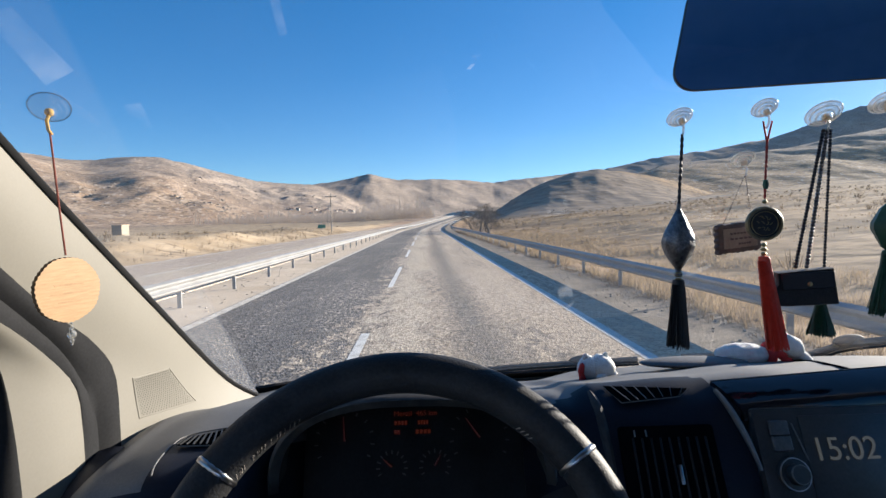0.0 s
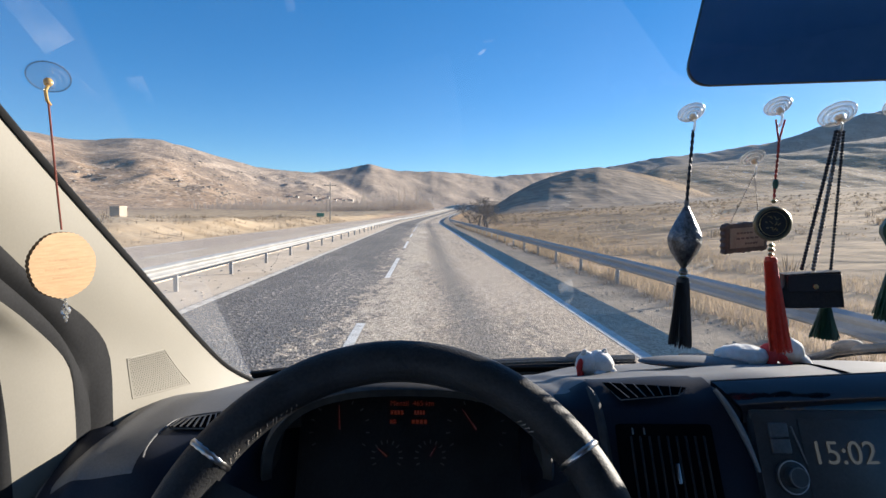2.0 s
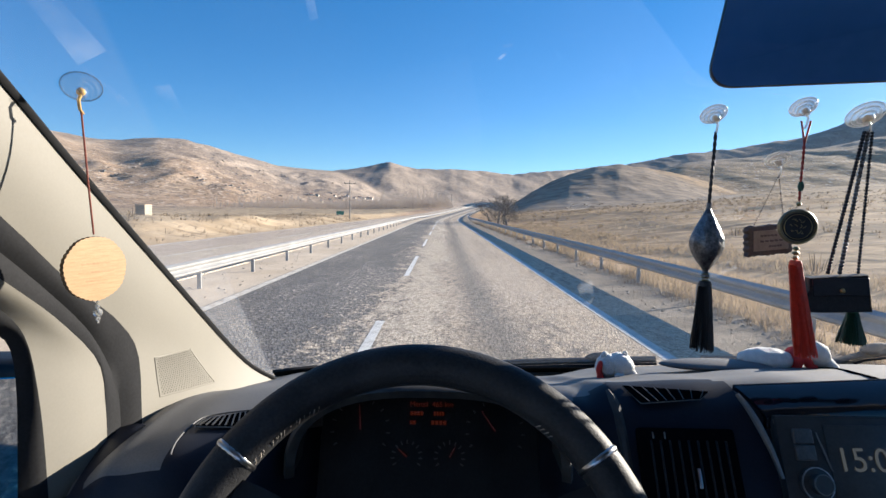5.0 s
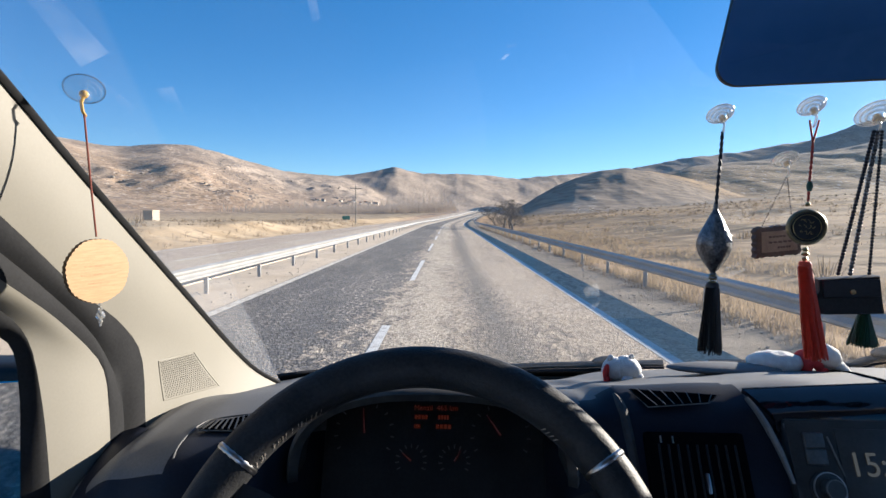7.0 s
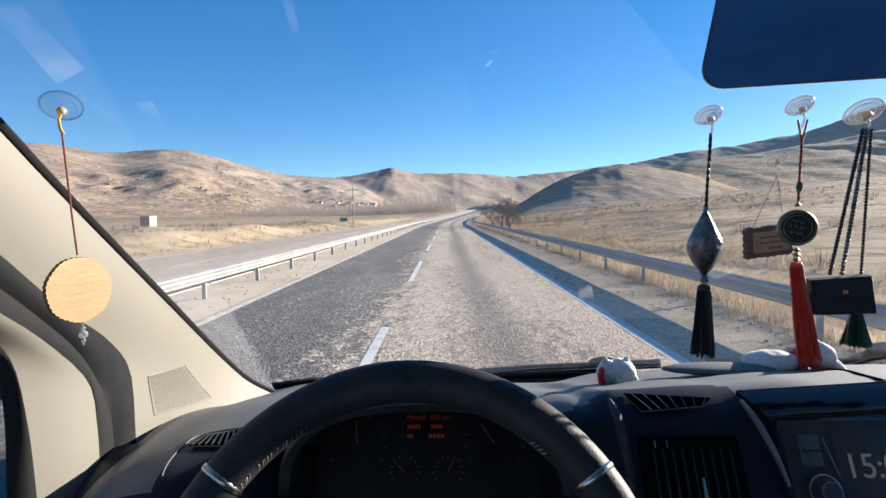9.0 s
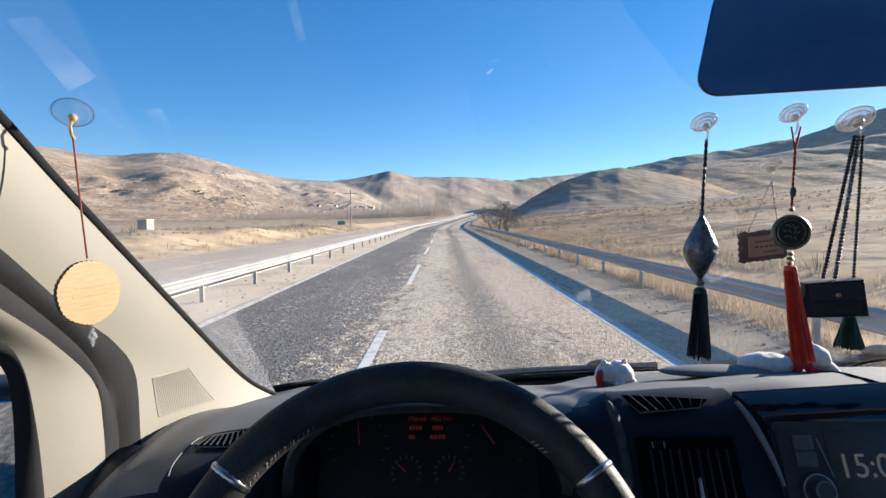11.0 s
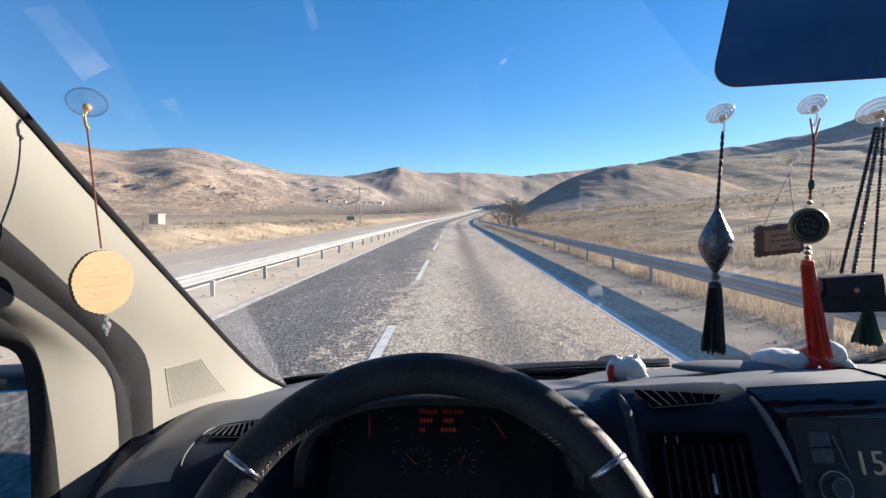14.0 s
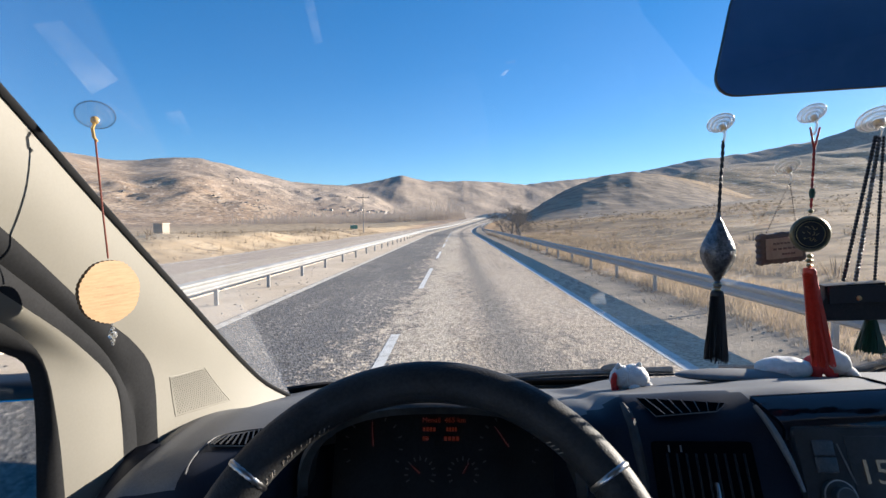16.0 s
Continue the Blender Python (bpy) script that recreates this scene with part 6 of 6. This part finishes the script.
bead_chain(case, h + Vector((0.006, 0, 0)), cc + Vector((0.034, 0, 0.026)), 0.0026, M_CORD_K, 46)
bm = bmesh.new()
rz = Matrix.Rotation(radians(-18), 3, "Z") @ Matrix.Rotation(radians(-5), 3, "Y")
sides = [(-0.044, 0.024), (0.046, 0.026), (0.050, -0.030), (-0.030, -0.030), (-0.062, -0.028), (-0.066, -0.018), (-0.052, -0.004), (-0.044, 0.006)]
rows = []
for y, k in ((-0.013, 0.93), (-0.015, 0.97), (-0.011, 1.0), (0.011, 1.0), (0.015, 0.97), (0.013, 0.93)):
    rows.append([bm.verts.new(cc + rz @ Vector((a * k * 0.86, y, b * k))) for a, b in sides])
for ra, rb in zip(rows, rows[1:]):
    for j in range(len(ra)):
        bm.faces.new((ra[j], ra[(j + 1) % len(ra)], rb[(j + 1) % len(ra)], rb[j]))
bm.faces.new(rows[0][::-1]), bm.faces.new(rows[-1])
bmesh.ops.recalc_face_normals(bm, faces=bm.faces)
part("case", bm, M_LEATHER, case)
bm = bmesh.new()
box(bm, cc + rz @ Vector((0.003, -0.0155, 0.009)), (0.072, 0.003, 0.026), rz, 0.001, 1)
flap = part("flap", bm, M_BLACK, case)
bm = bmesh.new()
lathe(bm, [(0.0, 0.0), (0.004, 0.0), (0.003, 0.0025), (0, 0.003)], Matrix.Translation(cc + rz @ Vector((0.004, -0.018, 0.004))) @ Matrix.Rotation(radians(90), 4, "X"), 12)
part("stud", bm, M_BRASS, flap)
tassel(case, cc + Vector((0.030, 0.0, -0.024)), 0.055, 0.008, 0.018, M_TAS_G, 3)

# green pendant beyond it
green = thing("tassel_pendant", label="dark green oval pendant with a green tassel", category="ornament", group="windscreen ornaments")
h = cup(green, on_screen(0.888, 0.200), 0.022)
gc = Vector((h.x + 0.004, h.y, EYE - 0.03))
twisted(green, h, gc + Vector((0, 0, 0.035)), 0.0016, M_CORD_K)
bm = bmesh.new()
lathe(bm, [(0.003, 0.036), (0.012, 0.028), (0.024, 0.005), (0.024, -0.005), (0.010, -0.032), (0.003, -0.038)], Matrix.Translation(gc), 6)
part("drop", bm, M_TAS_G, green)
tassel(green, gc + Vector((0, 0, -0.036)), 0.10, 0.009, 0.022, M_TAS_G, 4)


# ---- soft toys on the dashboard ----
def fluffed(bm, amount, seed):
    for v in bm.verts:
        k = noise.noise(v.co * 70 + Vector((seed, 0, 0)))
        v.co += v.normal * amount * k


bm = bmesh.new()
p = c(0.360, 1.10, -0.351)
ball(bm, p + Vector((0.008, 0, 0.023)), (0.031, 0.030, 0.0275), u=26, v=18)
ball(bm, p + Vector((-0.014, 0.002, 0.022)), (0.026, 0.027, 0.0265), u=24, v=16)
ball(bm, p + Vector((0.031, -0.012, 0.006)), (0.013, 0.015, 0.014), u=16, v=10)
ball(bm, p + Vector((0.004, -0.027, 0.005)), (0.014, 0.012, 0.013), u=16, v=10)
ball(bm, p + Vector((-0.025, -0.004, 0.047)), (0.0065, 0.005, 0.008), u=12, v=8)
ball(bm, p + Vector((0.020, 0.000, 0.049)), (0.0065, 0.005, 0.008), u=12, v=8)
ball(bm, p + Vector((-0.036, -0.014, 0.022)), (0.0058, 0.010, 0.017), (0, 8, 0), u=14, v=10, mat=1)
ball(bm, p + Vector((-0.034, -0.018, 0.004)), (0.006, 0.007, 0.012), (0, -12, 0), u=12, v=8, mat=1)
bm.normal_update()
fluffed(bm, 0.003, 1)
thing("plush_toy", bm, [M_PLUSH, M_FELT], "small white plush toy with a red scarf on the dashboard", "soft toy", "plush toys")
bm = bmesh.new()
p = c(0.722, 1.10, -0.320)
ball(bm, p + Vector((-0.045, 0, 0.012)), (0.058, 0.032, 0.024), u=28, v=18)
ball(bm, p + Vector((0.048, -0.006, 0.029)), (0.036, 0.028, 0.027), (0, 24, 0), u=24, v=16)
ball(bm, p + Vector((0.078, -0.012, 0.006)), (0.026, 0.016, 0.013), (0, 38, 0), u=20, v=12)
ball(bm, p + Vector((0.034, -0.010, 0.057)), (0.010, 0.006, 0.012), (0, -25, 0), u=12, v=8)
ball(bm, p + Vector((0.050, 0.014, 0.048)), (0.009, 0.006, 0.010), u=12, v=8)
ball(bm, p + Vector((-0.092, -0.012, 0.000)), (0.022, 0.016, 0.013), u=14, v=10)
ball(bm, p + Vector((0.010, -0.004, 0.014)), (0.011, 0.033, 0.027), (0, 10, 0), u=18, v=14, mat=1)
ball(bm, p + Vector((0.020, -0.032, 0.014)), (0.013, 0.005, 0.010), (0, 30, 0), u=12, v=8, mat=1)
ball(bm, p + Vector((0.030, -0.032, 0.002)), (0.014, 0.005, 0.008), (0, -20, 0), u=12, v=8, mat=1)
ball(bm, p + Vector((0.101, -0.016, -0.008)), (0.004, 0.005, 0.004), u=10, v=6, mat=2)
bm.normal_update()
fluffed(bm, 0.003, 7)
thing("plush_toy", bm, [M_PLUSH, M_FELT, M_BLACK], "white plush toy lying down with a red collar", "soft toy", "plush toys")


# ---- the stretch already driven, behind the van ----
M_WALLSTONE = shader("pale limestone blocks", [(0.42, 0.36, 0.28), (0.58, 0.51, 0.42)], 0.9, scale=1.2, fine=9, bump=0.6, bump_scale=14, dist=0.02, per_object=0.15)
M_MORTAR = shader("grey mortar", [(0.30, 0.27, 0.23), (0.38, 0.35, 0.30)], 0.95, scale=2, fine=20)
M_YELLOW = shader("faded yellow sign sheet", [(0.62, 0.40, 0.05), (0.70, 0.47, 0.08)], 0.5, scale=3, fine=30)
M_SIGNRED = shader("red sign sheet", [(0.55, 0.03, 0.03), (0.62, 0.05, 0.04)], 0.45, scale=3, fine=30)
M_SIGNWHITE = shader("white sign sheet", [(0.66, 0.66, 0.64), (0.76, 0.76, 0.74)], 0.45, scale=3, fine=30)
M_SIGNBACK = shader("bare sign back", [(0.30, 0.32, 0.34), (0.40, 0.42, 0.44)], 0.5, 0.4, scale=2, fine=20)
M_SIGNGREEN = shader("green sign sheet", [(0.02, 0.16, 0.11), (0.03, 0.20, 0.14)], 0.45, scale=2, fine=20)
M_NEEDLES = shader("dark pine needles", [(0.03, 0.05, 0.022), (0.075, 0.10, 0.045)], 0.8, scale=0.8, fine=6)


def sign_on_post(name, at, tall, label, category="road sign"):
    s = thing(name, label=label, category=category, group="road signs", at=at)
    bm = bmesh.new()
    tube(bm, [(0, 0.03, -0.4), (0, 0.03, tall)], 0.035, 10)
    part("post", bm, M_SIGNBACK, s)
    return s


def board(parent, w, h, z, material, name="panel"):
    bm = bmesh.new()
    box(bm, (0, -0.02, z), (w, 0.02, h), bevel=0.006, seg=1)
    return part(name, bm, material, parent)


for spot in ((-5.75, -272.5, 0), (5.75, -157.5, 0)):
    s = sign_on_post("hazard_board", spot, 1.75, "yellow and black striped hazard board at a barrier end")
    p = board(s, 0.5, 0.72, 1.4, M_YELLOW)
    for k in range(4):
        bm = bmesh.new()
        z = 1.12 + 0.19 * k
        v = [bm.verts.new((a, -0.034, b)) for a, b in ((-0.24, z + 0.10), (-0.24, z), (0.24, z - 0.06 if k else z - 0.03), (0.24, z + 0.03))]
        bm.faces.new(v)
        solid(part("stripe", bm, M_BLACK, p), 0.003)
s = sign_on_post("chevron_sign", (9.5, -278, 0), 2.3, "white board with a red chevron on a steel post")
p = board(s, 0.75, 0.75, 1.95, M_SIGNWHITE)
for sgn in (1, -1):
    bm = bmesh.new()
    v = [bm.verts.new((a, -0.034, 1.95 + sgn * b)) for a, b in ((-0.26, 0), (0.06, 0), (0.28, 0.34), (-0.02, 0.34))]
    bm.faces.new(v if sgn > 0 else v[::-1])
    solid(part("chevron", bm, M_SIGNRED, p), 0.003)
s = sign_on_post("warning_sign", (10.5, -243, 0), 2.4, "triangular red and white slippery road sign")
for r, y, m, n in ((0.52, -0.02, M_SIGNRED, "rim"), (0.40, -0.034, M_SIGNWHITE, "panel")):
    bm = bmesh.new()
    f = [bm.verts.new((r * math.sin(a), y, 2.0 + r * math.cos(a))) for a in (0, 2.0944, 4.1888)]
    bm.faces.new(f)
    q = solid(part(n, bm, m, s), 0.008)
bm = bmesh.new()
box(bm, (0, -0.048, 2.02), (0.16, 0.006, 0.09), bevel=0.002, seg=1)
tube(bm, [(-0.10, -0.046, 1.84), (-0.03, -0.046, 1.89), (-0.07, -0.046, 1.95)], 0.012, 5)
tube(bm, [(0.10, -0.046, 1.84), (0.03, -0.046, 1.89), (0.07, -0.046, 1.95)], 0.012, 5)
part("pictogram", bm, M_BLACK, s)
s = sign_on_post("direction_sign", (-6.2, -291, 0), 2.0, "back of a grey sheet-metal direction sign on a post")
board(s, 1.5, 0.75, 1.55, M_SIGNBACK)
s = sign_on_post("direction_sign", (-19.3, 100, 0.0), 2.6, "small green direction sign beyond the far carriageway")
board(s, 1.4, 0.7, 1.3, M_SIGNGREEN)

# retaining wall of rough stone at the foot of the cutting
wall = thing("retaining_wall", label="rough pale stone retaining wall below a sandy cutting", category="wall", kind="structure")
bm = bmesh.new()
box(bm, (-17.75, -242.5, 0.75), (0.5, 135, 2.1))
part("wall_core", bm, M_MORTAR, wall)
bm = bmesh.new()
box(bm, (-17.72, -242.5, 1.88), (0.62, 135, 0.16), bevel=0.02, seg=1)
part("coping", bm, M_WALLSTONE, wall)
rng = random.Random(23)
base = bmesh.new()
box(base, (0, 0, 0), (0.2, 1, 1), bevel=0.09, seg=1)
block = finish("stone", base, M_WALLSTONE)
for i in range(280):
    ob = part("stone", block, None, wall)
    col, row = i // 4, i % 4
    ob.location = (-17.48, -176.2 - col * 0.72 - 0.36 * (row % 2), 0.30 + 0.42 * row)
    ob.scale = (rng.uniform(0.8, 1.3), rng.uniform(0.56, 0.70), rng.uniform(0.34, 0.41))
    ob.rotation_euler = (rng.uniform(-0.12, 0.12), 0, 0)


def pine(at, tall, seed):
    r = random.Random(seed)
    t = thing("pine_tree", label="dark green pine with an uneven spreading crown", category="tree", group="roadside pines", at=at)
    bm = bmesh.new()
    tube(bm, [(0, 0, -0.3), (0.1, 0, tall * 0.5), (0, 0.1, tall * 0.95)], [0.2, 0.13, 0.03], 8)
    part("trunk", bm, M_TWIG, t)
    verts, faces = [], []
    for _ in range(900):
        h = r.uniform(0.18, 1.0)
        a, rad = r.uniform(0, 6.283), (1.05 - h) ** 0.7 * tall * 0.34 * r.uniform(0.3, 1.0)
        p = Vector((rad * math.cos(a), rad * math.sin(a), h * tall + r.uniform(-0.2, 0.2)))
        for _ in range(3):
            d = Vector((r.uniform(-1, 1), r.uniform(-1, 1), r.uniform(-0.3, 0.9))).normalized() * r.uniform(0.25, 0.5)
            w = d.orthogonal().normalized() * 0.09
            k = len(verts)
            verts.extend((p - w, p + w, p + d))
            faces.append((k, k + 1, k + 2))
    me = bpy.data.meshes.new("crown")
    me.from_pydata(verts, [], faces)
    me.materials.append(M_NEEDLES)
    part("crown", me, None, t)


for k, (x, y, tall) in enumerate(((-23, -168, 5.5), (-27, -172, 8), (-25, -160, 6.5), (-30, -166, 7))):
    pine((x, y, float(height(x, y))), tall, 40 + k)


def lattice_tower(at, tall):
    t = thing("lattice_tower", label="grey lattice power tower with cross-arms", category="power tower", group="power poles", at=at)
    w0, w1 = 0.75, 0.28
    legs = []
    for sx, sy in ((-1, -1), (1, -1), (1, 1), (-1, 1)):
        bm = bmesh.new()
        a, b = Vector((sx * w0, sy * w0, -0.3)), Vector((sx * w1, sy * w1, tall))
        tube(bm, [a, b], 0.05, 4)
        part("leg", bm, M_SIGNBACK, t)
        legs.append((a, b))
    for i in range(4):
        for k in range(7):
            bm = bmesh.new()
            p, q = legs[i][0].lerp(legs[i][1], k / 7), legs[(i + 1) % 4][0].lerp(legs[(i + 1) % 4][1], (k + 1) / 7)
            tube(bm, [p, q], 0.025, 4)
            part("brace", bm, M_SIGNBACK, t)
    for z in (tall, tall - 0.9):
        bm = bmesh.new()
        box(bm, (0, 0, z), (2.6, 0.1, 0.1))
        arm = part("cross_arm", bm, M_SIGNBACK, t)
        for sx in (-1.2, -0.6, 0.6, 1.2):
            bm = bmesh.new()
            lathe(bm, [(0.05, 0), (0.08, 0.05), (0.05, 0.12), (0.03, 0.2)], Matrix.Translation((sx, 0, z + 0.05)), 8)
            part("insulator", bm, M_SIGNBACK, arm)


for x, y, tall in ((-18.5, 17, 8.0), (-31, -165, 8.5)):
    lattice_tower((x, y, float(height(x, y))), tall)
